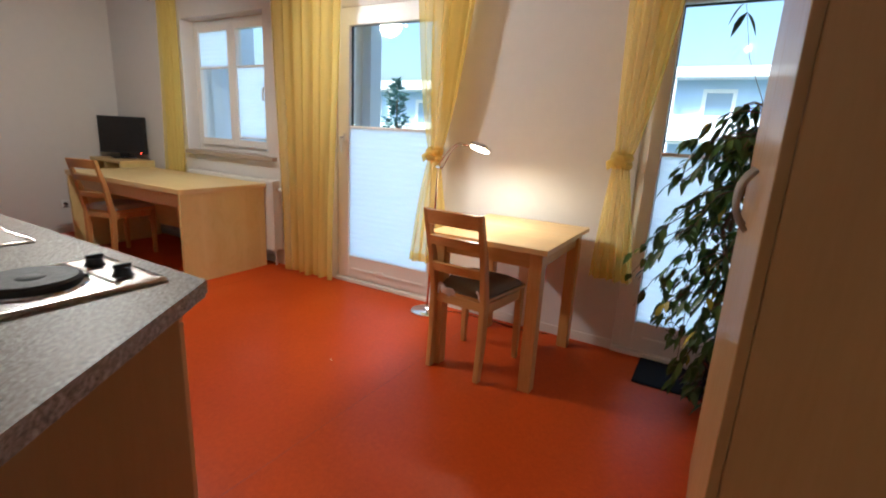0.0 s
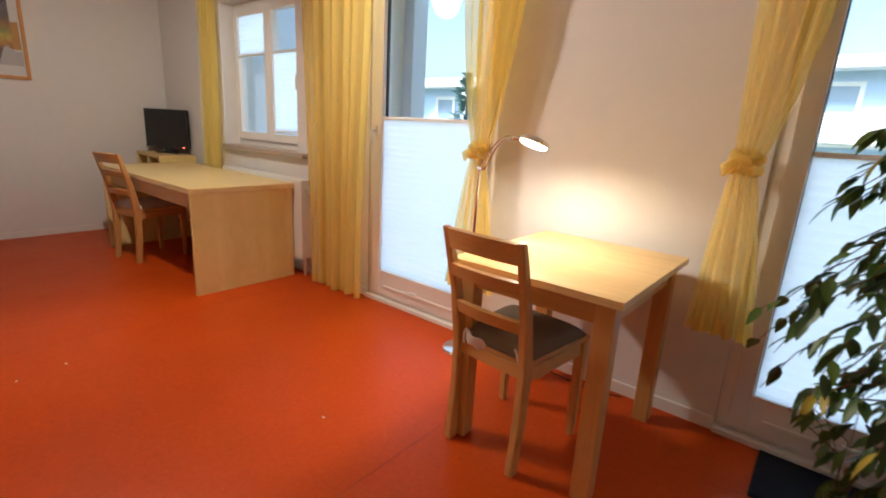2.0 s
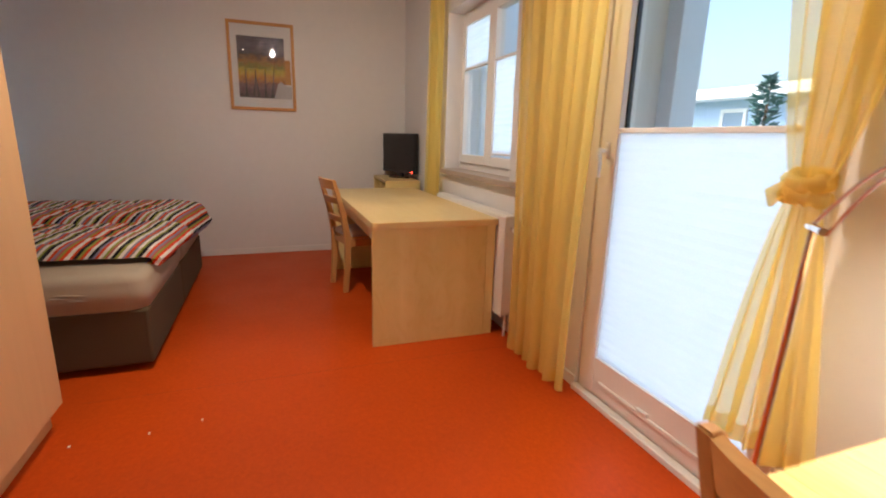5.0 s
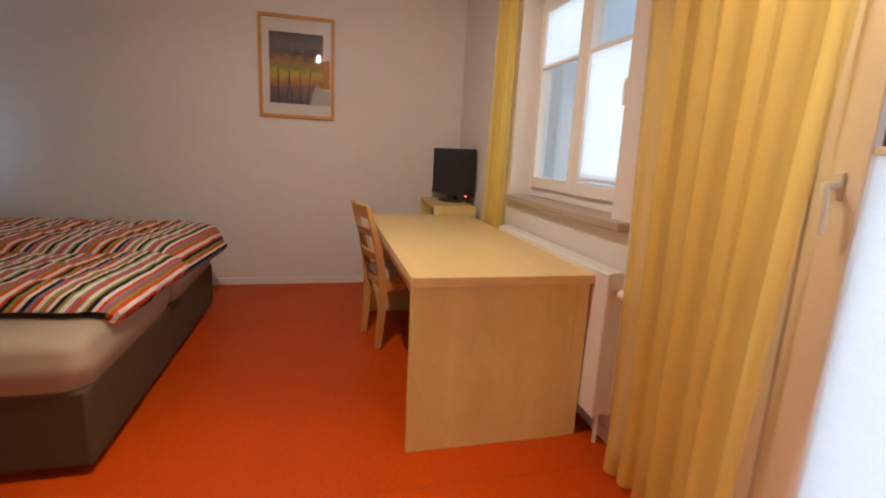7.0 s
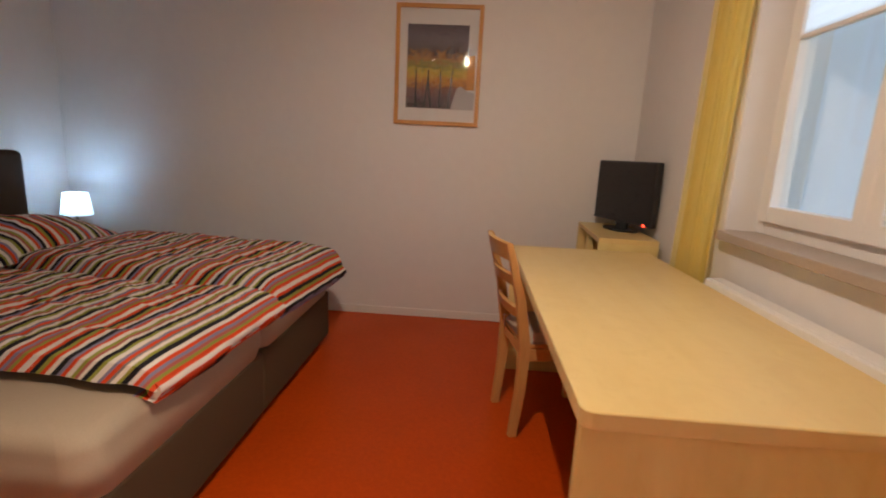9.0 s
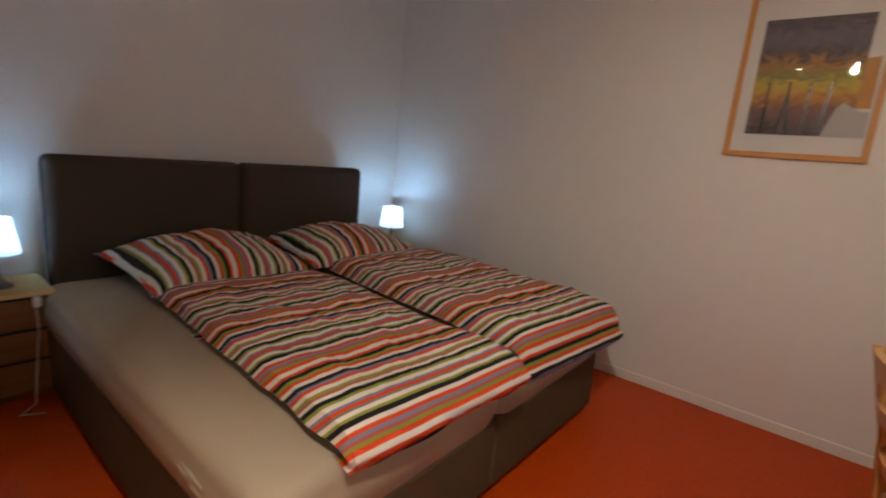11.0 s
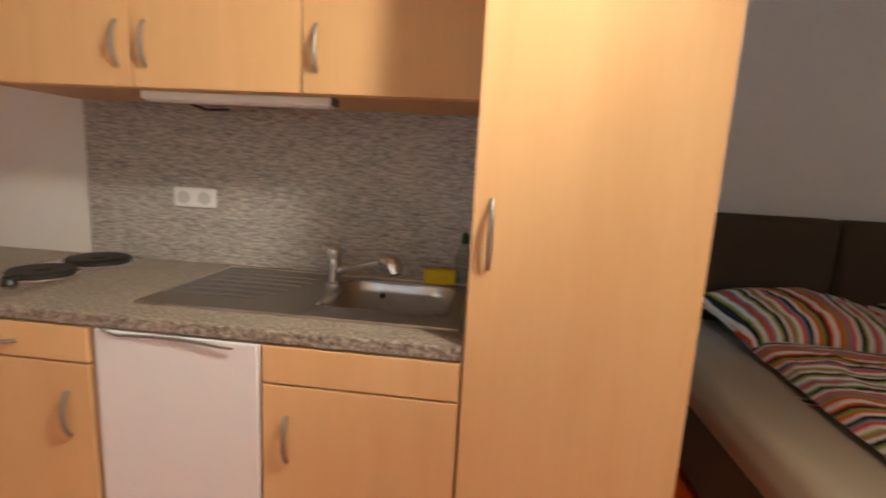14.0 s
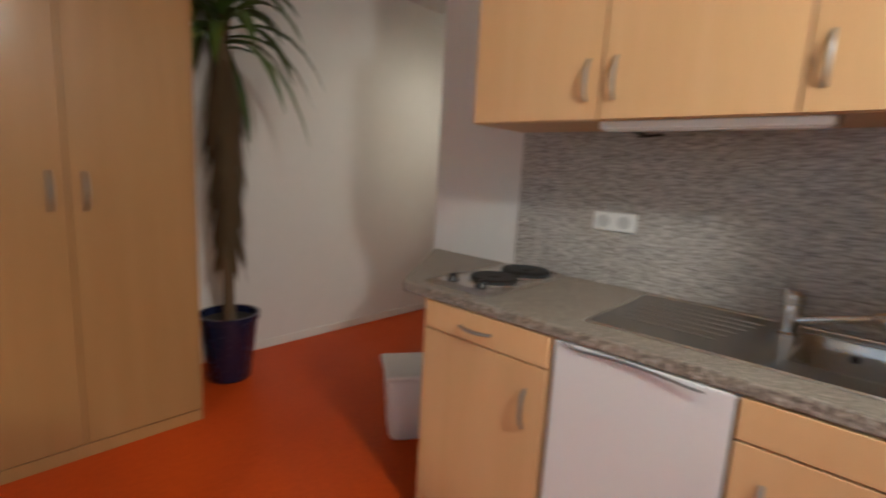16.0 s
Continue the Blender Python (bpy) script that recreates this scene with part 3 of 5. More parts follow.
rail = thing("curtain_rail", "dark metal curtain rod with end knobs", "curtain rail", (3.4, -0.1, RAIL_Z + 0.012))
part("rod", tube([(-2.40, 0, 0), (3.2, 0, 0)], 0.010, 12), NICKEL, rail, "", True)
for x in (-2.41, 3.21):
    part("end_knob", tube([(x - 0.025, 0, 0), (x - 0.012, 0, 0), (x + 0.012, 0, 0), (x + 0.025, 0, 0)], [0.006, 0.019, 0.019, 0.006], 14), NICKEL, rail, "", True)
for k in range(6):
    part("bracket", tube([(-2.34 + k * 1.1, 0.099, 0.0), (-2.34 + k * 1.1, 0.0, 0.0)], 0.007, 8), NICKEL, rail)

# ---- outdoors ----
FACADE = plain("white_facade_render", (0.80, 0.80, 0.80), 0.85, vary=0.08, grain=20)
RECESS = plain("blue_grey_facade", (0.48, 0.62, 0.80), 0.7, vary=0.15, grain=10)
FARGLASS = plain("far_window_glass", (0.26, 0.36, 0.46), 0.12, vary=0.2)
GRASS = plain("lawn", (0.05, 0.09, 0.03), 0.95, vary=0.4, grain=3, bumpy=0.3)
BRICKRED = plain("salmon_panel", (0.62, 0.30, 0.22), 0.8, vary=0.15)
setting("ground", box(-300, -300, -4.5, 300, 400, -4.3, 0), GRASS, "green lawn below the windows", "ground")
setting("outside_pier_a", box(0.75, 0.30, -4.3, 1.27, 0.86, 2.9, 0.004), OUTWALL, "pale blue-grey outside pier beside the window", "outer wall")
setting("outside_pier_b", box(2.70, 0.30, -4.3, 3.385, 0.44, 2.9, 0.004), OUTWALL, "pale blue-grey outside pier beside the balcony door", "outer wall")


def block(name, label, x0, x1, y0, top, storeys, bays, group):
    """A flat-roofed house with balcony bands, posts, and a window in each bay."""
    b = thing(name, label, "building", ((x0 + x1) / 2, y0, -4.3), group=group)
    w, h = (x1 - x0) / 2, top + 4.3
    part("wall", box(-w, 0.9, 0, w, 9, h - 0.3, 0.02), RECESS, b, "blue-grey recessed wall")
    part("roof", box(-w - 0.2, -0.15, h - 0.42, w + 0.2, 9.2, h, 0.03), FACADE, b, "white roof edge")
    rise = 2.78
    for s in range(storeys):
        zt = h - 1.95 - s * rise
        if zt < 0.6:
            break
        part("balcony_band", box(-w, -0.1, zt - 1.08, w, 0.06, zt, 0.02), FACADE, b, "white balcony parapet")
        part("balcony_floor", box(-w, 0.06, zt - 1.22, w, 0.9, zt - 1.05, 0.01), FACADE, b)
        for k in range(bays):
            cx = -w + (k + 0.5) * 2 * w / bays
            wn_ = part("window", bars(cx - 0.75, cx + 0.55, zt - 0.15, zt + 1.15, 0.80, 0.9, 0.16), FACADE, b, "white framed window")
            part("window_pane", box(cx - 0.62, 0.86, zt - 0.02, cx + 0.42, 0.895, zt + 1.02, 0), FARGLASS, wn_)
            if k:
                px = -w + k * 2 * w / bays
                part("post", box(px - 0.11, -0.05, zt, px + 0.11, 0.10, zt + 1.56, 0.01), FACADE, b)
    return b


block("apartment_building", "white flat-roofed apartment building with balcony bands", -4, 26, 20.5, 4.45, 3, 8, "houses across the lawn")
part("salmon_panel", box(6.0, 0.3, 6.3, 9.5, 0.88, 8.3, 0.01), BRICKRED, [o for o in bpy.data.objects if o.name.startswith("apartment_building")][0], "salmon-coloured wall panel")
block("apartment_building", "white apartment building seen past a tree", -30, -5.5, 17.0, 3.6, 3, 7, "houses across the lawn")


def conifer(x, y, base, height, seed):
    rnd = random.Random(seed)
    t = thing("tree", "blue-green bushy tree standing on the lawn", "tree", (x, y, base))
    part("trunk", tube([(0, 0, 0), (0.05, 0, height * 0.5), (0, 0.03, height * 0.97)], [0.14, 0.09, 0.015], 8), BARK, t, "", True)
    for k in range(9):
        a, z = rnd.uniform(0, 6.28), height * rnd.uniform(0.25, 0.85)
        r = 0.9 * (1 - z / height) + 0.3
        part("limb", tube([(0, 0, z), (r * math.cos(a), r * math.sin(a), z + 0.25)], [0.03, 0.01], 5), BARK, t)
    crown = bmesh.new()
    for k in range(2200):
        z = height * (0.18 + 0.82 * rnd.random() ** 1.2)
        rr = (1.25 * (1 - z / height) + 0.12) * math.sqrt(rnd.random()) * (0.8 + 0.35 * math.sin(9 * z))
        a = rnd.uniform(0, 6.28)
        c = Vector((rr * math.cos(a), rr * math.sin(a), z))
        d = Vector((math.cos(a), math.sin(a), rnd.uniform(-0.3, 0.7))).normalized() * rnd.uniform(0.10, 0.22)
        s = d.cross(Vector((rnd.uniform(-1, 1), rnd.uniform(-1, 1), 1))).normalized() * 0.04
        q = [crown.verts.new(c - s), crown.verts.new(c + s), crown.verts.new(c + d + s * 0.3), crown.verts.new(c + d - s * 0.3)]
        crown.faces.new(q)
    part("crown", crown, CONIFER, t, "dense blue-green foliage")


conifer(-2.15, 8.2, -4.3, 6.9, 4)
conifer(-1.3, 9.5, -4.3, 6.0, 8)


# ---- desk corner ----
desk = thing("desk", "wide birch-veneer desk with a slab side", "desk", (1.673, -0.495, 0))
part("desktop", prism([(-0.898, -0.385), (0.875, -0.385), (0.891, -0.378), (0.898, -0.362), (0.898, 0.385), (-0.898, 0.385)], 0.700, 0.740, 0.003), BIRCH, desk)
part("edge_band", box(0.8985, -0.355, 0.7015, 0.9005, 0.382, 0.7385, 0.0008), BIRCH, desk)
part("side_panel", box(0.858, -0.382, 0, 0.886, 0.315, 0.6995, 0.003), BIRCH_UP, desk)
part("side_panel", box(-0.886, -0.382, 0, -0.858, 0.315, 0.6995, 0.003), BIRCH_UP, desk)
part("side_strip", box(0.858, 0.317, 0, 0.881, 0.378, 0.6995, 0.003), BIRCH_UP, desk, "set-back strip of the slab side")
part("apron", box(-0.858, -0.33, 0.585, 0.858, -0.308, 0.6995, 0.002), BIRCH, desk)
part("back_panel", box(-0.858, 0.20, 0.22, 0.858, 0.222, 0.6995, 0.002), BIRCH, desk)


def radiator(x0, x1):
    r = thing("radiator", "white flat panel radiator under the window", "radiator", ((x0 + x1) / 2, -0.06, 0))
    w = (x1 - x0) / 2
    part("front_panel", box(-w, -0.05, 0.14, w, -0.035, 0.765, 0.006), RADIATOR, r)
    part("back_panel", box(-w, 0.025, 0.14, w, 0.040, 0.765, 0.006), RADIATOR, r)
    part("top_grille", box(-w + 0.004, -0.036, 0.752, w - 0.004, 0.026, 0.770, 0.004), RADIATOR, r)
    for sx in (-w + 0.006, w - 0.012):
        part("side_cover", box(sx, -0.036, 0.15, sx + 0.006, 0.026, 0.755, 0.002), RADIATOR, r)
    part("pipe", tube([(w - 0.04, 0.0, 0.0), (w - 0.04, 0.0, 0.16)], 0.009, 8), RADIATOR, r, "", True)
    v = part("valve", tube([(w - 0.005, -0.005, 0.69), (w + 0.035, -0.005, 0.69)], 0.012, 10), CHROME, r, "", True)
    part("valve_head", tube([(w + 0.03, -0.005, 0.69), (w + 0.05, -0.005, 0.69), (w + 0.095, -0.005, 0.69), (w + 0.10, -0.005, 0.69)], [0.018, 0.024, 0.021, 0.012], 14), PLASTIC_W, v, "white thermostat knob", True)


radiator(1.42, 2.66)

shelf = thing("tv_shelf", "low birch shelf unit with open compartments", "shelf", (0.385, -0.195, 0), turn=-3)
for nm, x0, z0, x1, z1 in (("top", -0.355, 0.775, 0.355, 0.803), ("side_panel", -0.355, 0, -0.327, 0.775), ("side_panel", 0.327, 0, 0.355, 0.775),
                           ("divider", -0.013, 0.03, 0.013, 0.775), ("bottom", -0.327, 0.03, 0.327, 0.055), ("board", -0.327, 0.40, 0.327, 0.42)):
    part(nm, box(x0, -0.17, z0, x1, 0.165, z1, 0.002), BIRCH if nm in ("top", "bottom", "board") else BIRCH_UP, shelf)
part("back_panel", box(-0.327, 0.155, 0.055, 0.327, 0.164, 0.775, 0), BIRCH_UP, shelf)

tv = thing("television", "flat black television with a glossy stand", "television", (0.335, -0.150, 0.803), turn=20)
body = part("body", box(-0.285, -0.012, 0.050, 0.285, 0.036, 0.440, 0.010, 3), BLACK, tv)
part("screen", box(-0.268, -0.0145, 0.072, 0.268, -0.0125, 0.426, 0), SCREEN, body, "dark switched-off screen")
part("neck", box(-0.05, 0.0, 0.010, 0.05, 0.03, 0.06, 0.006), BLACK, tv)
part("foot", prism([(0.14 * math.cos(a), 0.085 * math.sin(a)) for a in [2 * math.pi * k / 32 for k in range(32)]], 0.0, 0.012, 0.003), BLACK, tv)
part("standby_light", tube([(0.235, -0.016, 0.062), (0.235, -0.011, 0.062)], 0.007, 8), LED, tv, "small red standby light")
part("bezel_strip", box(-0.28, -0.0155, 0.054, 0.28, -0.0125, 0.070, 0.001), BLACK, tv)


# ---- chairs ----
def chair(label, place, turn, cushion_mat):
    c = thing("chair", label, "chair", place, turn, group="pine ladder-back chairs")
    for sx in (-1, 1):
        rear = bmesh.new()
        pts = [(sx * 0.150, -0.205, 0.0), (sx * 0.152, -0.185, 0.22), (sx * 0.152, -0.180, 0.42), (sx * 0.154, -0.215, 0.635), (sx * 0.158, -0.285, 0.884)]
        half = [(0.016, 0.019), (0.017, 0.022), (0.017, 0.025), (0.016, 0.021), (0.014, 0.013)]
        rings = []
        for (x, y, z), (hx, hy) in zip(pts, half):
            rings.append([rear.verts.new((x + a * hx, y + b * hy, z)) for a, b in ((-1, -1), (1, -1), (1, 1), (-1, 1))])
        for r0, r1 in zip(rings, rings[1:]):
            for k in range(4):
                rear.faces.new((r0[k], r0[(k + 1) % 4], r1[(k + 1) % 4], r1[k]))
        rear.faces.new(rings[0][::-1])
        rear.faces.new(rings[-1])
        bmesh.ops.bevel(rear, geom=rear.edges[:], offset=0.004, segments=2, affect="EDGES")
        part("back_leg", rear, PINE, c)
        front = bmesh.new()
        rings = []
        for z, h in ((0, 0.014), (0.40, 0.020), (0.425, 0.020)):
            rings.append([front.verts.new((sx * 0.175 + a * h, 0.185 + b * h, z)) for a, b in ((-1, -1), (1, -1), (1, 1), (-1, 1))])
        for r0, r1 in zip(rings, rings[1:]):
            for k in range(4):
                front.faces.new((r0[k], r0[(k + 1) % 4], r1[(k + 1) % 4], r1[k]))
        front.faces.new(rings[0][::-1])
        front.faces.new(rings[-1])
        bmesh.ops.bevel(front, geom=front.edges[:], offset=0.003, segments=2, affect="EDGES")
        part("front_leg", front, PINE, c)
        part("side_rail", moved(box(-0.185, -0.011, -0.032, 0.175, 0.011, 0.022, 0.003), pose(sx * 0.163, 0.0, 0.398, 0, 0, 90 - sx * 3)), PINE_X, c)

    def rail(z, h, bow, name):
        y0, half = -0.185 - max(0, z - 0.42) * 0.235, 0.148 + (z - 0.42) * 0.015

        def f(u, v):
            x = (u * 2 - 1) * half
            return Vector((x, y0 - bow * (1 - (u * 2 - 1) ** 2) - (v - 0.5) * h * 0.28, z + (v - 0.5) * h + (0.006 * (1 - (u * 2 - 1) ** 2))))
        part(name, sheet(f, 14, 3, 0.017), PINE_X, c, "", True)

    rail(0.842, 0.072, 0.030, "top_rail")
    rail(0.722, 0.046, 0.028, "back_slat")
    rail(0.575, 0.046, 0.026, "back_slat")
    part("rear_rail", box(-0.140, -0.190, 0.375, 0.140, -0.170, 0.425, 0.003), PINE_X, c)
    part("front_rail", box(-0.168, 0.178, 0.372, 0.168, 0.198, 0.425, 0.003), PINE_X, c)
    part("seat", prism([(-0.160, -0.185), (0.160, -0.185), (0.195, 0.215), (-0.195, 0.215)], 0.425, 0.445, 0.006), PINE_X, c)
    cu = thing("seat_cushion", "flat tie-on seat cushion lying on a chair", "cushion", (0, 0, 0), group="seat cushions")
    cu.matrix_basis = c.matrix_basis @ pose(0, 0.005, 0.446)

    def f(u, v):
        x, y = (u * 2 - 1), (v * 2 - 1)
        e = (1 - abs(x) ** 5) * (1 - abs(y) ** 5)
        q = noise.noise(Vector((x * 2, y * 2, place[0]))) * 0.006
        return Vector((x * (0.172 + 0.012 * y), y * 0.19, 0.006 + 0.045 * max(0, e) ** 0.45 + q * e))
    top = sheet(f, 22, 22)
    part("cover", top, cushion_mat, cu, "", True)
    part("underside", sheet(lambda u, v: Vector(((u * 2 - 1) * (0.172 + 0.012 * (v * 2 - 1)), (v * 2 - 1) * 0.19, 0.001)), 2, 2, 0.005), cushion_mat, cu)
    for sx in (-1, 1):
        part("tie", sheet(lambda u, v: Vector((sx * (0.10 + 0.03 * u) + 0.010 * v, -0.187 - 0.022 * math.sin(2.8 * u), 0.022 + 0.030 * math.sin(3 * u) - 0.055 * u * u)), 8, 1, 0.0015), TAPE, cu, "white cotton tie tape", True)
    return c


def tag(c):
    """A crumpled white fabric label hanging at the back edge of a cushion."""
    o = [x for x in bpy.data.objects if x.name.startswith("seat_cushion")][-1]
    part("fabric_label", sheet(lambda u, v: Vector((-0.115 + 0.085 * u + 0.02 * v, -0.198 - 0.012 * math.sin(3 * u + 2 * v), 0.040 - 0.055 * v - 0.025 * u + 0.004 * math.sin(9 * u))), 10, 5, 0.001), TAPE, o, "crumpled white fabric label", True)
    for k in range(5):
        part("rib", tube([(-0.165 + 0.02 * 0, 0.10 - k * 0.06, 0.004), (0.165, 0.10 - k * 0.06, 0.004)], 0.004, 6), CUSHION, o, "", True)


tag(chair("lacquered pine chair pulled up to the small table", (4.925, -0.648, 0), -4, CUSHION))
chair("lacquered pine chair pushed under the birch desk", (1.315, -0.712, 0), 12, CUSHION_W)

# ---- small table with reading lamp ----
table = thing("table", "small solid pine table standing at the wall", "table", (5.035, -0.46, 0))
TX, TY = 0.325, 0.382
planks = 6
for k in range(planks):
    y0 = -TY + 2 * TY * k / planks
    part("top_plank", box(-TX, y0 + 0.0001, 0.722, TX, y0 + 2 * TY / planks - 0.0001, 0.748, 0.0005, 1), TABLEWOOD, table)
for sx, nm in ((-1, "end_apron"), (1, "end_apron")):
    part(nm, box(sx * (TX - 0.055) - 0.010, -TY + 0.09, 0.640, sx * (TX - 0.055) + 0.010, TY - 0.09, 0.7215, 0.002), PINE_X, table)
for sy in (-1, 1):
    part("long_apron", box(-TX + 0.09, sy * (TY - 0.055) - 0.010, 0.640, TX - 0.09, sy * (TY - 0.055) + 0.010, 0.7215, 0.002), PINE_X, table)
    for sx in (-1, 1):
        cx, cy = sx * (TX - 0.062), sy * (TY - 0.062)
        part("leg", box(cx - 0.032, cy - 0.032, 0, cx + 0.032, cy + 0.032, 0.7215, 0.004), PINE, table)

fl = thing("floor_lamp", "chrome floor lamp with a lit tilted disc head", "floor lamp", (4.325, -0.19, 0))
part("foot", lathe([(0.0, 0.0), (0.115, 0.0), (0.115, 0.012), (0.108, 0.018), (0.03, 0.024), (0.014, 0.04), (0.0, 0.04)], 32), CHROME, fl, "", True)
part("pole", tube([(0, 0, 0.03), (0.055, -0.055, 0.55), (0.11, -0.115, 1.04)], 0.008, 12), CHROME, fl, "", True)
part("joint", tube([(0.085, -0.09, 1.035), (0.15, -0.15, 1.037)], 0.009, 10), CHROME, fl, "", True)
for dx, hi in ((0.0, 0.0), (0.045, -0.012)):
    pts = []
    for k in range(13):
        t = k / 12
        pts.append((0.10 + dx + (0.235 - dx) * t, -0.105 - dx * 0.5 - 0.095 * t, 1.04 + hi + 0.155 * math.sin(t * 1.75)))
    part("arm", tube(pts, 0.0042, 8), CHROME, fl, "thin curved chrome arm", True)
head = part("head", moved(lathe([(0.0, 0.030), (0.040, 0.030), (0.062, 0.022), (0.070, 0.004), (0.068, 0.0), (0.060, 0.002)], 28), pose(0.435, -0.205, 1.165, -20, 7, -10)), CHROME, fl, "dished metal lamp head", True)
part("light_disc", moved(lathe([(0.0, -0.003), (0.055, -0.003), (0.057, 0.001), (0.0, 0.001)], 28), pose(0.435, -0.205, 1.164, -20, 7, -10)), TUBE, head, "glowing frosted disc")
part("neck", tube([(0.325, -0.195, 1.188), (0.385, -0.20, 1.184)], 0.010, 10), CHROME, fl, "", True)
part("cable", tube([(0.02, 0.05, 0.008), (0.2, 0.12, 0.006), (0.45, 0.13, 0.006), (0.7, 0.10, 0.006), (0.85, 0.14, 0.01)], 0.003, 6), BLACK, fl, "black power cable on the floor", True)

# ---- picture ----
pic = thing("framed_picture", "framed landscape print behind reflecting glass", "picture", (0.0, -1.412, 1.425))
fw = 0.028
for y0, y1, z0, z1 in ((-0.297, -0.297 + fw, 0, 0.795), (0.297 - fw, 0.297, 0, 0.795), (-0.297 + fw, 0.297 - fw, 0.795 - fw, 0.795), (-0.297 + fw, 0.297 - fw, 0, fw)):
    part("frame_bar", box(0.002, y0, z0, 0.024, y1, z1, 0.003), FRAMEWOOD, pic)
MOUNT = plain("white_paper_mount", (0.70, 0.68, 0.66), 0.9, vary=0.03)
part("mount", box(0.003, -0.27, 0.027, 0.010, 0.27, 0.768, 0), MOUNT, pic, "white paper mount")
ART, n, l, p = mat("painted_print")
v = coords(n, l, (1, 1, 1))
sep = n.new("ShaderNodeSeparateXYZ")
l.new(v, sep.inputs[0])
swirl = noise_tex(n, l, coords(n, l, (1, 11, 15)), 2.2, 6, 0.65, 1.2)
blot = noise_tex(n, l, coords(n, l, (1, 26, 42)), 1.6, 4, 0.6, 0.5)
hm = n.new("ShaderNodeMath")
hm.operation = "MULTIPLY_ADD"
hm.inputs[1].default_value = 0.30
l.new(swirl, hm.inputs[0])
l.new(sep.outputs[2], hm.inputs[2])
base = ramp(n, l, hm.outputs[0], [(0.27, (0.03, 0.022, 0.045)), (0.34, (0.14, 0.07, 0.10)), (0.40, (0.22, 0.07, 0.04)), (0.45, (0.60, 0.26, 0.03)), (0.50, (0.65, 0.50, 0.05)),
                                  (0.55, (0.14, 0.20, 0.03)), (0.60, (0.48, 0.22, 0.05)), (0.64, (0.03, 0.03, 0.045)), (0.72, (0.13, 0.13, 0.19)), (0.79, (0.05, 0.05, 0.09))])
dots = ramp(n, l, blot, [(0.40, (0.006, 0.006, 0.012)), (0.48, (0.28, 0.09, 0.02)), (0.55, (0.08, 0.13, 0.03)), (0.64, (0.45, 0.40, 0.36))])
l.new(mix(n, l, 0.24, base, dots), p.inputs["Base Color"])
p.inputs["Roughness"].default_value = 0.6
part("print", box(0.0105, -0.215, 0.115, 0.0125, 0.205, 0.665, 0), ART, pic, "dark blue, ochre and purple landscape print")
# OCHRE: warm reflection in the glass, painted as a flat patch
OCHRE = plain("ochre_reflection", (0.50, 0.24, 0.05), 0.6, vary=0.5, grain=30)
PALE = plain("pale_print_patch", (0.45, 0.43, 0.43), 0.7, vary=0.15, grain=30)
part("ochre_patch", moved(prism([(-0.03, -0.10), (0.065, -0.10), (0.06, 0.13), (-0.012, 0.12)], 0, 0.0015), Matrix(((0, 0, 1, 0.0108), (1, 0, 0, 0.195), (0, 1, 0, 0.345), (0, 0, 0, 1)))), OCHRE, pic, "ochre reflection painted over print and mount")
part("pale_patch", moved(prism([(-0.10, -0.06), (0.065, -0.06), (0.065, 0.055), (0.02, 0.062), (-0.035, 0.10), (-0.06, 0.075)], 0, 0.0015), Matrix(((0, 0, 1, 0.0127), (1, 0, 0, 0.195), (0, 1, 0, 0.172), (0, 0, 0, 1)))), PALE, pic, "pale grey painted corner")
for k, y in enumerate((-0.15, -0.09, -0.04, 0.02, 0.075)):
    lean = 0.02 * math.sin(k * 2.1)
    part("painted_trunk", moved(prism([(-0.009, 0.0), (0.010, 0.0), (0.007 + lean, 0.12), (0.004 + lean * 1.6, 0.25), (-0.003 + lean * 1.6, 0.25), (-0.005 + lean, 0.12)], 0, 0.0012), Matrix(((0, 0, 1, 0.0126), (1, 0, 0, y), (0, 1, 0, 0.12), (0, 0, 0, 1)))), SCREEN, pic)
pg = part("pane", box(0.0160, -0.27, 0.027, 0.0185, 0.27, 0.768, 0), PICGLASS, pic, "reflecting picture glass")
pg.visible_shadow = False

# ---- ceiling spots ----
bar = thing("ceiling_spot_bar", "white ceiling bar with four lit spotlights", "ceiling lamp", (2.68, -1.48, H))
part("bar", box(-0.025, -0.29, -0.035, 0.025, 0.29, 0, 0.006), WHITE, bar)
for (sx, sy), aim in zip(SPOTS, AIMS):
    y = sy + 1.48
    s = part("spot_stem", tube([(0, y, -0.03), (0, y, -0.16)], 0.007, 8), CHROME, bar)
    d = (Vector(aim) - Vector((sx, sy, 2.36))).normalized()
    o = Vector((0, y, -0.19))
    part("spot_can", tube([o - d * 0.05, o - d * 0.02, o + d * 0.03], [0.014, 0.032, 0.036], 16, caps=False), NICKEL, s, "", True)
    part("bulb", moved(lathe([(0.005, -0.012), (0.012, -0.008), (0.015, 0.004), (0.014, 0.014), (0.008, 0.020), (0, 0.022)], 16), Matrix.Translation(o + d * 0.034) @ d.to_track_quat("Z", "Y").to_matrix().to_4x4()), BULB, s, "glowing halogen bulb")

# unseen corridor lamp, added as a body for the warm fill
unseen_hallamp = thing("unseen_hall_lamp", "round white corridor lamp, added out of view", "ceiling lamp", (6.0, -4.9, H))
part("base", lathe([(0, -0.03), (0.14, -0.03), (0.14, 0.0), (0, 0.0)], 28), WHITE, unseen_hallamp, "", True)
part("bulb", lathe([(0, -0.11), (0.03, -0.10), (0.045, -0.07), (0.03, -0.035), (0, -0.03)], 16), BULB, unseen_hallamp, "lit bulb", True)


# ---- kitchenette ----
KF, KB, WT = -2.258, -2.868, 0.882


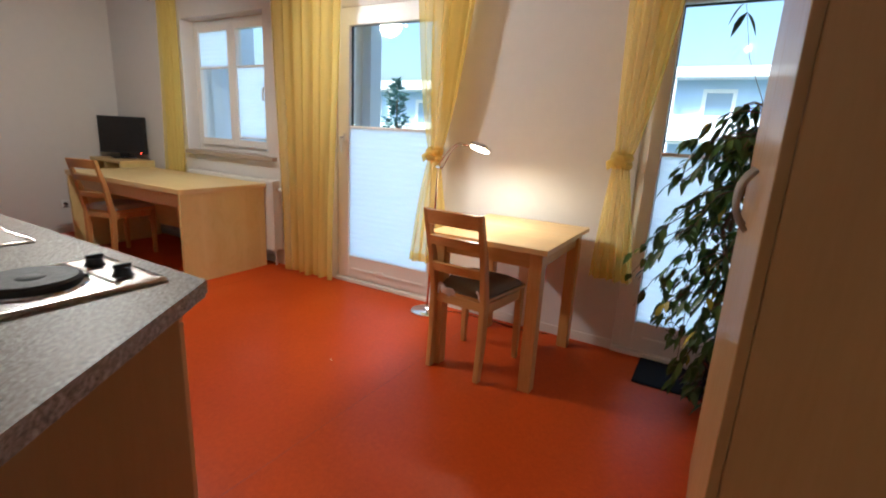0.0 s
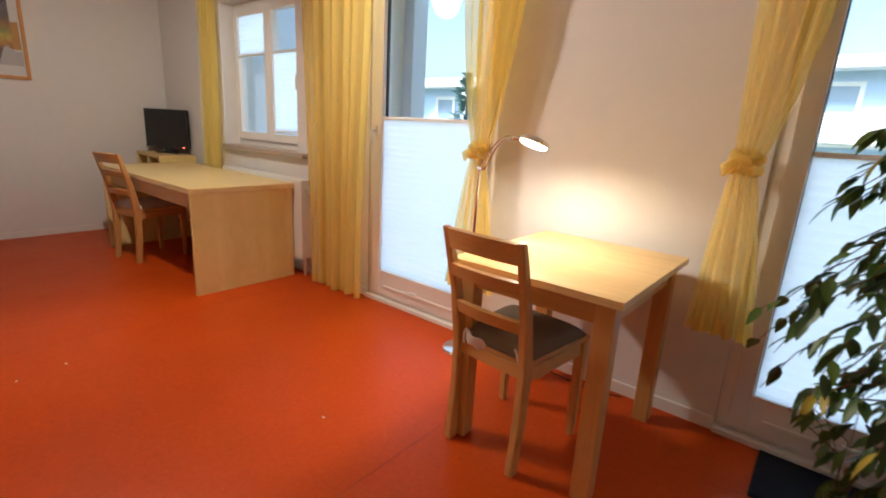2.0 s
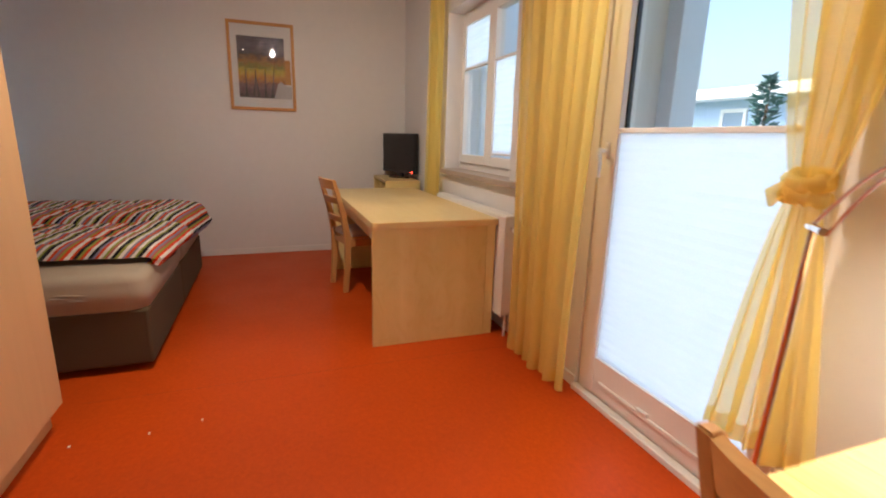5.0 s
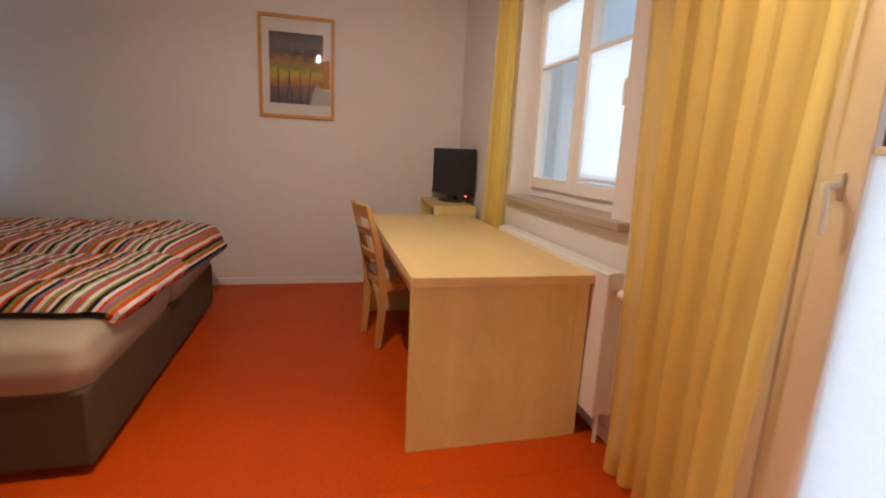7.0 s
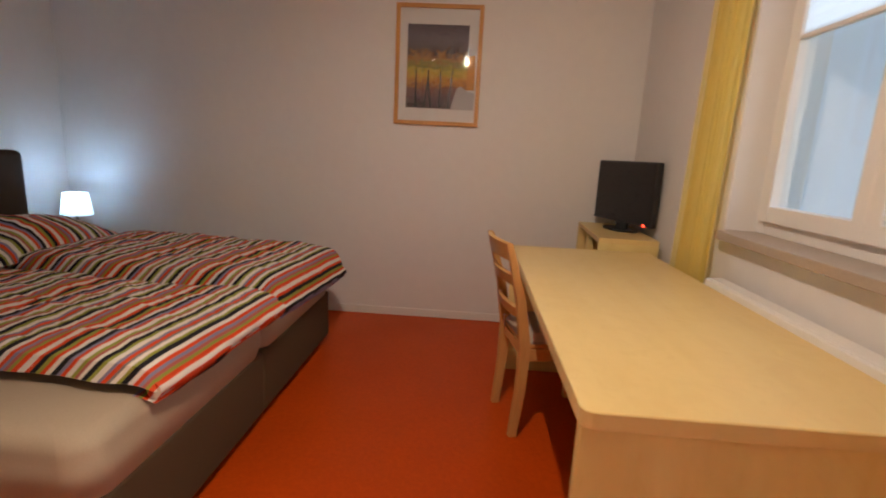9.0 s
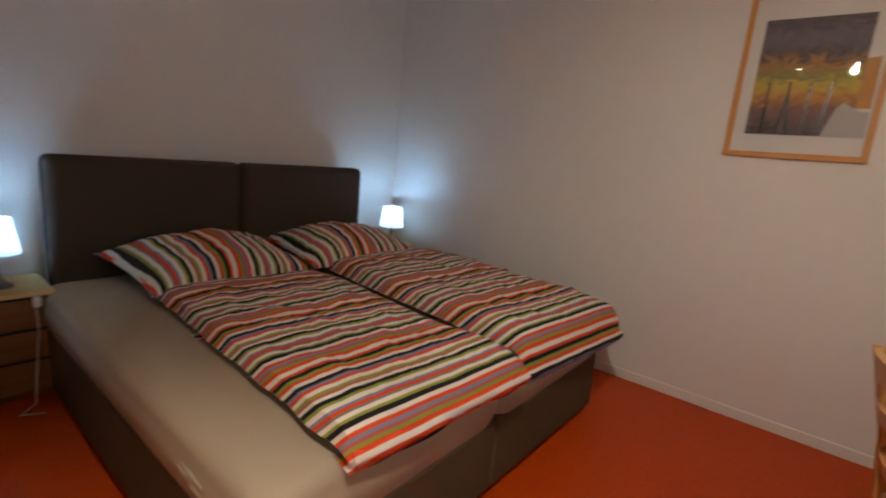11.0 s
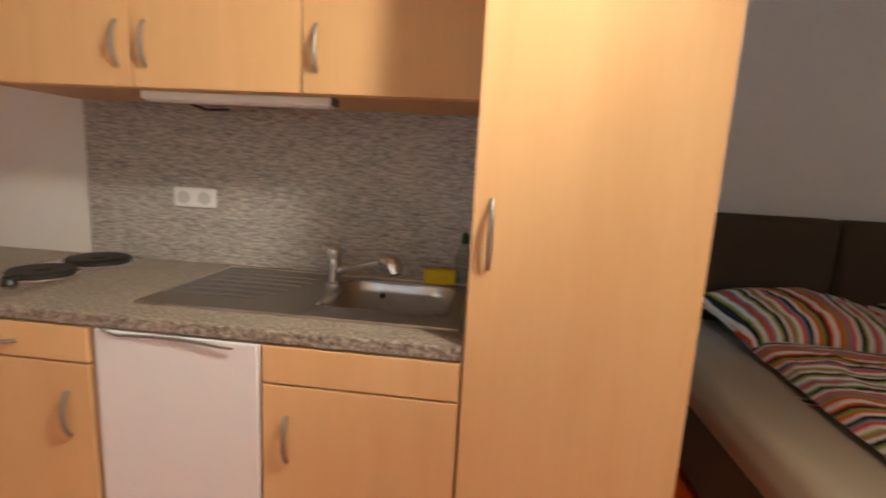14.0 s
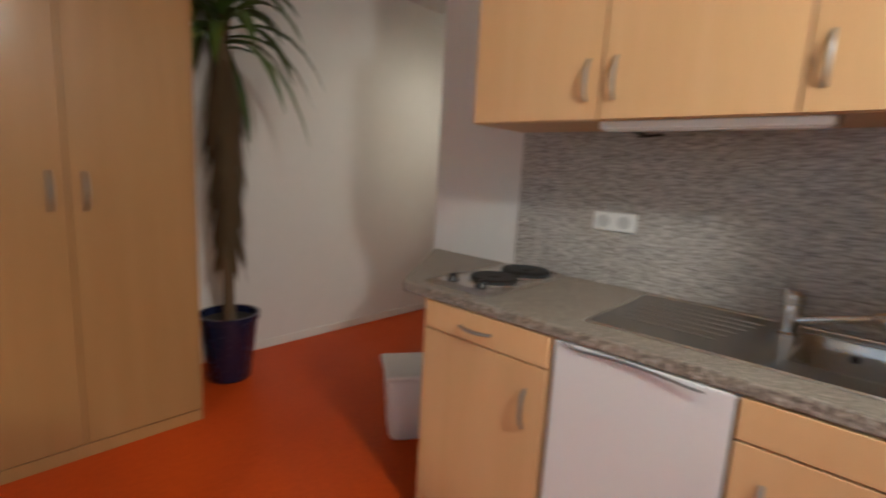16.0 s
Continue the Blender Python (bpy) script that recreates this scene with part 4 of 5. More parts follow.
def bow_handle(parent, x, y, z, length, upright=True, out=0.019, name="handle"):
    """A bowed metal pull with flattened ends."""
    pts, rad = [], []
    for k in range(11):
        t = k / 10 * 2 - 1
        s, o = t * length / 2, out * (1 - abs(t) ** 2.6) + 0.003
        pts.append((x, y + o, z + s) if upright else (x + s, y + o, z))
        rad.append(0.0048 + 0.0016 * (1 - t * t))
    return part(name, tube(pts, rad, 8), NICKEL, parent, "bowed satin metal handle", True)


def base_unit(name, label, x0, x1, drawer, handle_side, false_front=False):
    u = thing(name, label, "kitchen cabinet", ((x0 + x1) / 2, KF, 0), group="kitchen base cabinets")
    w = (x1 - x0) / 2
    for sx in (-1, 1):
        xa = sx * w - (0.016 if sx > 0 else 0)
        part("side_panel", box(xa, KB - KF + 0.01, 0.10 if sx < 0 else 0.0, xa + 0.016, -0.001, WT - 0.039, 0.001), BEECH, u)
    part("back_panel", box(-w + 0.016, KB - KF + 0.011, 0.10, w - 0.016, KB - KF + 0.017, WT - 0.04, 0), WHITE, u)
    part("bottom", box(-w + 0.016, KB - KF + 0.018, 0.10, w - 0.016, -0.002, 0.116, 0), WHITE, u)
    part("plinth", box(-w, -0.05, 0, w, -0.034, 0.098, 0.001), BEECH, u)
    part("dark_gap", box(-w + 0.017, -0.012, 0.12, w - 0.017, -0.004, WT - 0.042, 0), DARKGAP, u)
    zsplit = 0.745
    d = part("door", box(-w + 0.002, 0.0, 0.103, w - 0.002, 0.018, zsplit - 0.003, 0.0015), BEECH, u)
    dr = part("drawer_front", box(-w + 0.002, 0.0, zsplit + 0.003, w - 0.002, 0.018, WT - 0.041, 0.0015), BEECH, u)
    hx = (w - 0.065) * handle_side
    bow_handle(d, hx, 0.018, 0.605, 0.125)
    if drawer:
        bow_handle(dr, 0.018, 0.018, 0.79, 0.125, False)
    return u


base_unit("base_cabinet", "beech-fronted base cabinet with one drawer", 4.372, 4.862, True, -1)
base_unit("sink_cabinet", "beech-fronted sink cabinet with a blind drawer", 3.434, 3.915, False, 1)

fr = thing("fridge", "white built-under fridge with a grey grip strip", "fridge", (4.1435, KF, 0))
part("body", box(-0.224, KB - KF + 0.02, 0.02, 0.224, -0.012, 0.840, 0.006), ENAMEL, fr)
part("door", box(-0.221, -0.008, 0.075, 0.214, 0.016, 0.841, 0.005, 3), ENAMEL, fr)
part("plinth_grille", box(-0.225, -0.045, 0.0, 0.225, -0.03, 0.07, 0.002), BLACK, fr)
part("door_gasket", box(-0.226, -0.013, 0.078, 0.226, -0.007, 0.824, 0), BLACK, fr)
grip = []
for k in range(21):
    t = k / 20
    grip.append((0.192 - 0.355 * t, 0.0185 + 0.010 * t * t, 0.842 - 0.013 * min(1, t * 8) + 0.008 * math.sin(math.pi * min(1, max(0, (t - 0.1) / 0.8)))))
part("grip_strip", tube(grip, [0.0026 + 0.0016 * math.sin(3 * k / 20) for k in range(21)], 8), GREYSTRIP, fr, "wavy dark grey grip strip", True)

wt = thing("worktop", "grey-brown granite-look worktop with an oblique end", "worktop", (4.2, -2.56, WT - 0.038))
HX0, HX1, HY0, HY1 = 3.487, 3.862, -2.772, -2.440
for nm, outline in (("slab", [(HX1, -2.868), (HX1, -2.249), (4.975, -2.249), (4.988, -2.256), (5.412, -2.858), (5.412, -2.868)]),
                    ("slab_end", [(3.434, -2.868), (3.434, -2.249), (HX0, -2.249), (HX0, -2.868)]),
                    ("slab_front", [(HX0, HY1), (HX0, -2.249), (HX1, -2.249), (HX1, HY1)]), ("slab_back", [(HX0, -2.868), (HX0, HY0), (HX1, HY0), (HX1, -2.868)])):
    part(nm, prism([(x - 4.2, y + 2.56) for x, y in outline], 0, 0.038), GRANITE, wt)
part("front_edge", box(3.434 - 4.2, 0.306, 0.001, 4.978 - 4.2, 0.319, 0.0375, 0.006, 3), GRANITE, wt, "rounded front edge")
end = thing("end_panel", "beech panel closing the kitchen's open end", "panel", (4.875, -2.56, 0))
# board coloured darker than the cabinet fronts for its shaded side
part("board", box(-0.012, -0.305, 0.0, 0.006, 0.297, WT - 0.0385, 0.0015), BEECH_SHADED, end)
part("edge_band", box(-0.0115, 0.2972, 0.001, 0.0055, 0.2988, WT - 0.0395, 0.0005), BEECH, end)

sb = thing("splashback", "grey streaked splashback panel above the worktop", "splashback", (4.175, -2.867, WT))
part("panel", box(-0.741, 0, 0.001, 0.745, 0.008, 0.588, 0.001), SPLASH, sb)
part("top_trim", box(-0.741, 0.001, 0.5885, 0.745, 0.007, 0.594, 0), NICKEL, sb)


def wall_unit(x0, x1, handle_side, z0=1.462, z1=2.17):
    u = thing("wall_cabinet", "beech-fronted wall cabinet with a bowed handle", "kitchen cabinet", ((x0 + x1) / 2, -2.535, z0), group="kitchen wall cabinets")
    w, h = (x1 - x0) / 2, z1 - z0
    part("carcass", box(-w, -0.334, 0, w, -0.002, h, 0.001), BEECH, u)
    d = part("door", box(-w + 0.0015, 0.0, 0.002, w - 0.0015, 0.018, h - 0.002, 0.0015), BEECH, u)
    bow_handle(d, (w - 0.042) * handle_side, 0.018, 0.120, 0.125)


wall_unit(4.436, 4.928, -1)
wall_unit(3.936, 4.433, 1)
wall_unit(3.434, 3.933, 1)

ul = thing("under_cabinet_light", "slim white strip light under the wall cabinets", "lamp", (4.15, -2.575, 1.462))
part("housing", box(-0.29, -0.03, -0.026, 0.29, 0.03, -0.0005, 0.006), PLASTIC_W, ul)
part("diffuser", box(-0.28, -0.022, -0.030, 0.28, 0.022, -0.024, 0.003), PLASTIC_W, ul, "frosted plastic cover")
part("end_cap", box(-0.296, -0.029, -0.025, -0.2905, 0.029, -0.001, 0.002), GREYSTRIP, ul)
part("cable", tube([(0.18, -0.04, -0.008), (0.24, -0.10, -0.015), (0.21, -0.17, -0.03), (0.26, -0.23, -0.025), (0.20, -0.285, -0.015)], 0.0045, 7), BLACK, ul, "loose black cable", True)

tall = thing("tall_cabinet", "tall beech cabinet with one bowed handle", "cupboard", (3.18, KF - 0.005, 0))
part("carcass", box(-0.25, KB - KF + 0.006, 0.102, 0.25, -0.002, 2.17, 0.001), BEECH, tall)
part("plinth", box(-0.248, KB - KF + 0.05, 0, 0.248, -0.030, 0.10, 0.001), BEECH, tall)
td = part("door", box(-0.249, 0.0, 0.103, 0.249, 0.019, 2.168, 0.0018), BEECH, tall)
bow_handle(td, 0.208, 0.019, 1.145, 0.155)

# hob
hob = thing("hob", "two-plate steel electric hob on the worktop", "hob", (4.785, -2.565, WT))
part("tray", box(-0.142, -0.265, 0.0, 0.142, 0.262, 0.007, 0.003), STEEL, hob)
rim = bmesh.new()
tube([(-0.136, -0.258, 0.008), (0.136, -0.258, 0.008), (0.136, 0.255, 0.008), (-0.136, 0.255, 0.008), (-0.136, -0.258, 0.008)], 0.005, 6, rim)
part("raised_rim", rim, STEEL, hob, "", True)
part("control_strip", box(-0.128, 0.170, 0.007, 0.128, 0.236, 0.012, 0.003), STEEL, hob)
for cy, r in ((0.062, 0.090), (-0.150, 0.098)):
    pl = part("hot_plate", lathe([(0, 0.027), (0.022, 0.027), (0.026, 0.024), (r * 0.55, 0.026), (r * 0.62, 0.0255), (r * 0.93, 0.027), (r, 0.022), (r, 0.007)], 40, (-0.018, cy)), IRON, hob, "black cast iron hot plate", True)
    part("plate_ring", lathe([(r + 0.001, 0.008), (r + 0.001, 0.013), (r + 0.010, 0.011), (r + 0.012, 0.0075)], 40, (-0.018, cy)), CHROME, pl, "", True)
for cx in (-0.065, 0.062):
    kn = part("knob", lathe([(0, 0.032), (0.016, 0.032), (0.019, 0.018), (0.023, 0.013), (0, 0.013)], 20, (cx, 0.203)), BLACK, hob, "black turning knob", True)
    part("knob_grip", box(cx - 0.005, 0.203 - 0.019, 0.030, cx + 0.005, 0.203 + 0.019, 0.040, 0.002), BLACK, kn)

# sink
sk = thing("sink", "stainless steel sink with a ribbed drainer", "sink", (3.895, -2.60, WT))
part("drainer", box(-0.030, -0.222, 0.0, 0.430, 0.262, 0.0035, 0.0015), STEEL_DARK, sk, "dull steel draining board")
for x0, y0, x1, y1 in ((-0.445, 0.150, -0.030, 0.262), (-0.445, -0.222, -0.030, -0.162), (-0.445, -0.162, -0.405, 0.150)):
    part("rim", box(x0, y0, 0.0, x1, y1, 0.0034, 0.0015), STEEL_DARK, sk)
edge = bmesh.new()
tube([(-0.442, -0.220, 0.0035), (-0.442, 0.259, 0.0035), (0.427, 0.259, 0.0035), (0.427, -0.220, 0.0035), (-0.442, -0.220, 0.0035)], 0.0042, 8, edge)
part("rolled_edge", edge, STEEL, sk, "bright rolled steel edge", True)


def bowl(u, v):
    a, lv = u * 2 * math.pi, v
    c, s = math.cos(a), math.sin(a)
    k = 1 / max(abs(c) ** 4 + abs(s) ** 4, 1e-6) ** 0.25
    t = min(1.0, lv * 1.5)
    shrink = 1.045 - 0.045 * min(1, lv * 12) - 0.07 * t - (0.9 * (lv - 0.667) / 0.333 if lv > 0.667 else 0)
    z = 0.0045 - 0.15 * t ** 0.8
    return Vector((-0.220 + 0.187 * k * c * shrink, -0.006 + 0.160 * k * s * shrink, z))


part("bowl", sheet(bowl, 56, 24), STEEL_BOWL, sk, "satin steel bowl", True)
part("drain_plug", lathe([(0, -0.1445), (0.03, -0.1445), (0.034, -0.146)], 20, (-0.220, -0.006)), CHROME, sk, "", True)
part("overflow_hole", tube([(0.118 - 0.220 - 0.05, -0.158, -0.040), (0.118 - 0.220 - 0.05, -0.148, -0.040)], 0.010, 12), BLACK, sk)
for k in range(6):
    y = -0.13 + k * 0.052
    part("rib", tube([(0.06 + 0.014 * k, y, 0.0035), (0.09 + 0.014 * k, y, 0.0052), (0.34, y, 0.0046), (0.385, y, 0.003)], 0.0022, 6), STEEL_DARK, sk, "", True)
tap = thing("tap", "chrome single-lever tap with a long swivel spout", "tap", (3.893, -2.690, WT + 0.0035))
part("body", lathe([(0, 0), (0.030, 0), (0.030, 0.006), (0.024, 0.012), (0.023, 0.088), (0.026, 0.091), (0.027, 0.118), (0.018, 0.128), (0, 0.129)], 24), CHROME, tap, "", True)
part("lever", tube([(0, 0.0, 0.122), (0.006, 0.012, 0.131), (0.012, 0.040, 0.134), (0.012, 0.060, 0.132)], [0.013, 0.012, 0.009, 0.007], 10), CHROME, tap, "", True)
part("spout", tube([(0, 0, 0.040), (-0.03, 0.008, 0.050), (-0.10, 0.026, 0.075), (-0.185, 0.045, 0.100)], [0.013, 0.012, 0.011, 0.012], 12), CHROME, tap, "", True)
hd = part("spout_head", tube([(-0.165, 0.040, 0.094), (-0.180, 0.046, 0.100), (-0.200, 0.055, 0.098), (-0.214, 0.064, 0.084), (-0.218, 0.068, 0.066)], [0.013, 0.024, 0.029, 0.028, 0.024], 18), CHROME, tap, "rounded chrome spray head", True)
part("nozzle", tube([(-0.2175, 0.0675, 0.068), (-0.2195, 0.0695, 0.060)], 0.019, 16), BLACK, hd, "dark nozzle ring")

sp = thing("sponge", "yellow washing-up sponge with a green side", "sponge", (3.555, -2.800, WT + 0.0055), turn=6)
part("foam", box(-0.055, -0.016, 0, 0.055, 0.016, 0.052, 0.005), YELLOW, sp)
part("scourer", box(-0.055, -0.024, 0.001, 0.055, -0.0165, 0.051, 0.002), GREEN, sp)
BOTTLE = glass_mat("clear_bottle_plastic", (0.88, 0.92, 0.92), 0.05)
bt = thing("soap_bottle", "clear washing-up bottle with a dark cap", "bottle", (3.475, -2.795, WT + 0.0055))
part("bottle_body", lathe([(0, 0), (0.027, 0), (0.030, 0.01), (0.030, 0.10), (0.022, 0.125), (0.010, 0.14), (0.010, 0.15), (0, 0.15)], 20), BOTTLE, bt, "", True)
part("cap", lathe([(0, 0.148), (0.013, 0.148), (0.012, 0.17), (0.006, 0.185), (0, 0.185)], 16), GREEN, bt, "", True)

so = thing("double_socket", "white double wall socket on the splashback", "socket", (4.484, -2.859, 1.127))
part("plate", box(-0.083, 0, -0.036, 0.083, 0.010, 0.036, 0.006), PLASTIC_W, so)
for cx in (-0.040, 0.040):
    ins = part("insert", moved(lathe([(0.024, 0.004), (0.022, -0.006), (0, -0.006)], 24), pose(cx, 0.012, 0, -90)), plain("socket_shadow", (0.55, 0.55, 0.54), 0.5), so, "round recessed socket insert", True)
    for dx in (-0.0095, 0.0095):
        part("pin_hole", box(cx + dx - 0.003, 0.0055, -0.003, cx + dx + 0.003, 0.0075, 0.003, 0), BLACK, ins)

bn = thing("waste_bin", "white plastic bin standing by the kitchen end", "bin", (5.335, -2.63, 0), turn=-35)
body = bmesh.new()
rings = []
for z, w, d in ((0, 0.105, 0.085), (0.005, 0.110, 0.090), (0.31, 0.140, 0.112), (0.31, 0.134, 0.106), (0.02, 0.104, 0.084)):
    ring = []
    for k in range(24):
        a = 2 * math.pi * k / 24
        c, s = math.cos(a), math.sin(a)
        q = 1 / (abs(c) ** 6 + abs(s) ** 6) ** (1 / 6)
        ring.append(body.verts.new((w * c * q, d * s * q, z)))
    rings.append(ring)
for r0, r1 in zip(rings, rings[1:]):
    for k in range(24):
        body.faces.new((r0[k], r0[(k + 1) % 24], r1[(k + 1) % 24], r1[k]))
body.faces.new(rings[0][::-1])
body.faces.new(rings[-1])
part("bucket", body, PLASTIC_W, bn, "", True)
part("lid", box(-0.150, -0.122, 0.312, 0.150, 0.122, 0.340, 0.012, 3), PLASTIC_W, bn, "white flap lid")

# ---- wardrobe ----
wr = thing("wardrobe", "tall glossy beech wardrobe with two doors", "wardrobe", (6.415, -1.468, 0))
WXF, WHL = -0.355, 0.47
part("carcass", box(WXF + 0.021, -WHL, 0.0, 0.320, WHL, 2.12, 0.002), BEECH_SHADED, wr)
part("plinth", box(WXF + 0.004, -WHL + 0.002, 0.0, WXF + 0.020, WHL - 0.002, 0.055, 0.001), BEECH_SHADED, wr)
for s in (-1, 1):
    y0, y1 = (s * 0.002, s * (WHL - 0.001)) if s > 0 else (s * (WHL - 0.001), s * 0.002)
    d = part("door", box(WXF, y0, 0.062, WXF + 0.020, y1, 2.118, 0.002), BEECH_SHADED, wr)
    pts, rad = [], []
    for k in range(11):
        t = k / 10 * 2 - 1
        pts.append((WXF - 0.030 * (1 - abs(t) ** 2.6) - 0.003, s * 0.055, 1.125 + t * 0.075))
        rad.append(0.0065 + 0.002 * (1 - t * t))
    part("handle", tube(pts, rad, 8), NICKEL, d, "bowed satin metal handle", True)


# ---- bed ----
BX_L, BX_R, BY_F, BY_H = 0.56, 2.495, -2.005, -4.02
bed = thing("bed", "wide grey-brown box-spring bed with two mattresses", "bed", ((BX_L + BX_R) / 2, (BY_F + BY_H) / 2, 0))
bw, bl = (BX_R - BX_L) / 2, (BY_F - BY_H) / 2
for sx in (-1, 1):
    x0, x1 = sorted((sx * 0.002, sx * bw))
    part("base_box", box(x0, -bl + 0.02, 0.035, x1, bl, 0.33, 0.016, 4), BEDBASE, bed, "grey-brown upholstered base")

    def matt(u, v, x0=x0, x1=x1):
        cx, hx, hy, rad = (x0 + x1) / 2, (x1 - x0) / 2 + 0.004, bl + 0.006, 0.075
        k = round(u * 72)
        side, q = divmod(k % 72, 18)
        sx_, sy_ = ((1, 1), (-1, 1), (-1, -1), (1, -1))[side]
        a = math.pi / 2 * (side + min(1, q / 8))
        px, py = sx_ * (hx - rad) + rad * math.cos(a), sy_ * (hy - rad) + rad * math.sin(a)
        if q > 8:
            g = (q - 8) / 10
            nx, ny = ((-1, 1), (-1, -1), (1, -1), (1, 1))[side]
            b = math.pi / 2 * (side + 1)
            ex, ey = nx * (hx - rad) + rad * math.cos(b), ny * (hy - rad) + rad * math.sin(b)
            px, py = px + (ex - px) * g, py + (ey - py) * g
        if v < 0.18:
            inset, z = 0.012 - 0.010 * (v / 0.18), 0.325 + 0.03 * (v / 0.18)
        elif v < 0.5:
            w = (v - 0.18) / 0.32
            inset, z = 0.002 - 0.010 * math.sin(math.pi * w), 0.355 + 0.10 * w
        elif v < 0.8:
            w = (v - 0.5) / 0.3 * math.pi / 2
            inset, z = 0.002 + 0.062 * (1 - math.cos(w)), 0.455 + 0.058 * math.sin(w)
        else:
            w = (v - 0.8) / 0.2
            inset, z = 0.064 + 0.9 * w, 0.513
        fx, fy = max(0.0, 1 - inset / hx), max(0.0, 1 - inset / hy)
        if v >= 0.8:
            fx = fy = (1 - 0.064 / hx) * (1 - (v - 0.8) / 0.2)
            fy = (1 - 0.064 / hy) * (1 - (v - 0.8) / 0.2)
        crease = 0.003 * noise.noise(Vector((px * 7, py * 7, v * 4 + x0 * 5)))
        return Vector((cx + px * fx, py * fy, z + crease * min(1, v * 4)))

    part("mattress", sheet(matt, 72, 22), TAUPE, bed, "taupe fitted sheet over a mattress", True)
    part("foot", lathe([(0.03, 0.0), (0.03, 0.036)], 12, (sx * (bw - 0.12), bl - 0.12)), BLACK, bed)
    part("foot", lathe([(0.03, 0.0), (0.03, 0.036)], 12, (sx * (bw - 0.12), -bl + 0.12)), BLACK, bed)
    hb = part("headboard_half", box(x0 * 0.99 - 0.045 + (0.001 if sx > 0 else 0), -bl - 0.125, 0.05, x1 * 0.99 - 0.045 - (0 if sx > 0 else 0.001), -bl + 0.01, 1.12, 0.042, 5), HEADFAB, bed, "dark brown padded headboard half")
    part("seam_piping", tube([(sx * 0.003 - 0.045, -bl + 0.0115, 0.30), (sx * 0.003 - 0.045, -bl + 0.0115, 1.08)], 0.004, 6), HEADFAB, hb, "", True)
for x, y, z in ((bw + 0.012, 0.72, 0.432), (bw + 0.013, 0.69, 0.418), (bw + 0.012, 0.74, 0.405)):
    part("sheet_crease", tube([(x - 0.004, y - 0.09, z), (x, y - 0.03, z - 0.003), (x - 0.003, y + 0.05, z - 0.010)], [0.001, 0.0065, 0.001], 8), TAUPE, bed, "", True)


def puff(x, y, w, d, h, edge, seed, wrinkle, power=6.0):
    """A soft closed cover: rounded outline, full in the middle, with lengthways folds."""
    rnd = Vector((seed * 3.1, seed * 1.7, 0.3))

    def f(u, v, top=1):
        a, b = u * 2 - 1, v * 2 - 1
        e = max(0.0, (1 - abs(a) ** power) * (1 - abs(b) ** power))
        n1 = noise.noise(Vector((a * w * 5, b * d * 5, 0)) + rnd)
        n2 = noise.noise(Vector((a * w * 16, b * d * 11, 2)) + rnd)
        n3 = noise.noise(Vector((a * w * 2, b * d * 2, 5)) + rnd)
        px = a * w / 2 * (1 + 0.02 * n3) + 0.012 * n1 * (1 - e)
        py = b * d / 2 * (1 + 0.012 * n3) + 0.014 * n1
        z = top * (edge / 2 + h * e ** 0.27 * (0.86 + 0.18 * n3)) + wrinkle * e * (0.8 * n1 + 0.5 * n2)
        if top < 0:
            z = -edge / 2
        return Vector((x + px, y + py, z + edge / 2))
    return f


def duvet(label, place, w, d, turn, seed, mt, hang, full):
    o = thing("duvet", label, "duvet", place, turn, group="striped duvets")
    f = puff(0, 0, w, d, full, 0.034, seed, 0.022, 9.0)
    g = puff(0, 0, w, d, full, 0.034, seed, 0.0, 9.0)

    def drape(q, v):
        b = v * 2 - 1
        if b > 0.90:
            q.z -= hang * ((b - 0.90) / 0.10) ** 1.6
        return q
    bm = sheet(lambda u, v: drape(f(u, v), v), 44, 76)
    lo = sheet(lambda u, v: drape(g(u, v, -1), v), 44, 76)
    join(bm, lo)
    bmesh.ops.remove_doubles(bm, verts=bm.verts, dist=0.0015)
    part("cover", bm, mt, o, "", True)
    rim_pts = [drape(f(t / 60, 1.0), 1.0) for t in range(61)]
    part("rolled_end", tube([(q.x * 0.97, q.y - 0.012, q.z - 0.002) for q in rim_pts], [0.024 + 0.004 * math.sin(k * 0.5 + seed) for k in range(61)], 10), mt, o, "rolled foot end of the cover", True)
    return o


duvet("striped duvet folded lengthways on the mattress", (1.835, -2.675, 0.512), 0.80, 1.45, -3.5, 2, DUVET, 0.018, 0.080)
duvet("striped duvet lying against the wall side", (0.88, -2.71, 0.512), 0.86, 1.54, -5.5, 7, DUVET, 0.085, 0.105)


def pillow(label, m, seed):
    o = thing("pillow", label, "pillow", (0, 0, 0), group="striped pillows")
    o.matrix_basis = m

    def f(u, v, top=1):
        a, b = u * 2 - 1, v * 2 - 1
        e = max(0.0, (1 - a * a) * (1 - b * b))
        pinch = 1 - 0.10 * (1 - a * a) * abs(b) - 0.0
        n1 = noise.noise(Vector((a * 2.2 + seed, b * 2.2, seed)))
        n2 = noise.noise(Vector((a * 7 + seed, b * 6, seed)))
        x, y = a * 0.43 * (1 - 0.08 * (1 - b * b)), b * 0.33 * pinch
        return Vector((x, y, top * (0.155 * e ** 0.5 * (1 + 0.15 * n1)) + 0.010 * n2 * e ** 0.3))
    bm = sheet(lambda u, v: f(u, v), 36, 30)
    join(bm, sheet(lambda u, v: f(u, v, -0.30), 36, 30))
    bmesh.ops.remove_doubles(bm, verts=bm.verts, dist=0.0015)
    part("cover", bm, PILLOW, o, "", True)
    part("flap_edge", tube([f(0.995, t / 20) for t in range(21)], 0.005, 6), PILLOW, o, "", True)


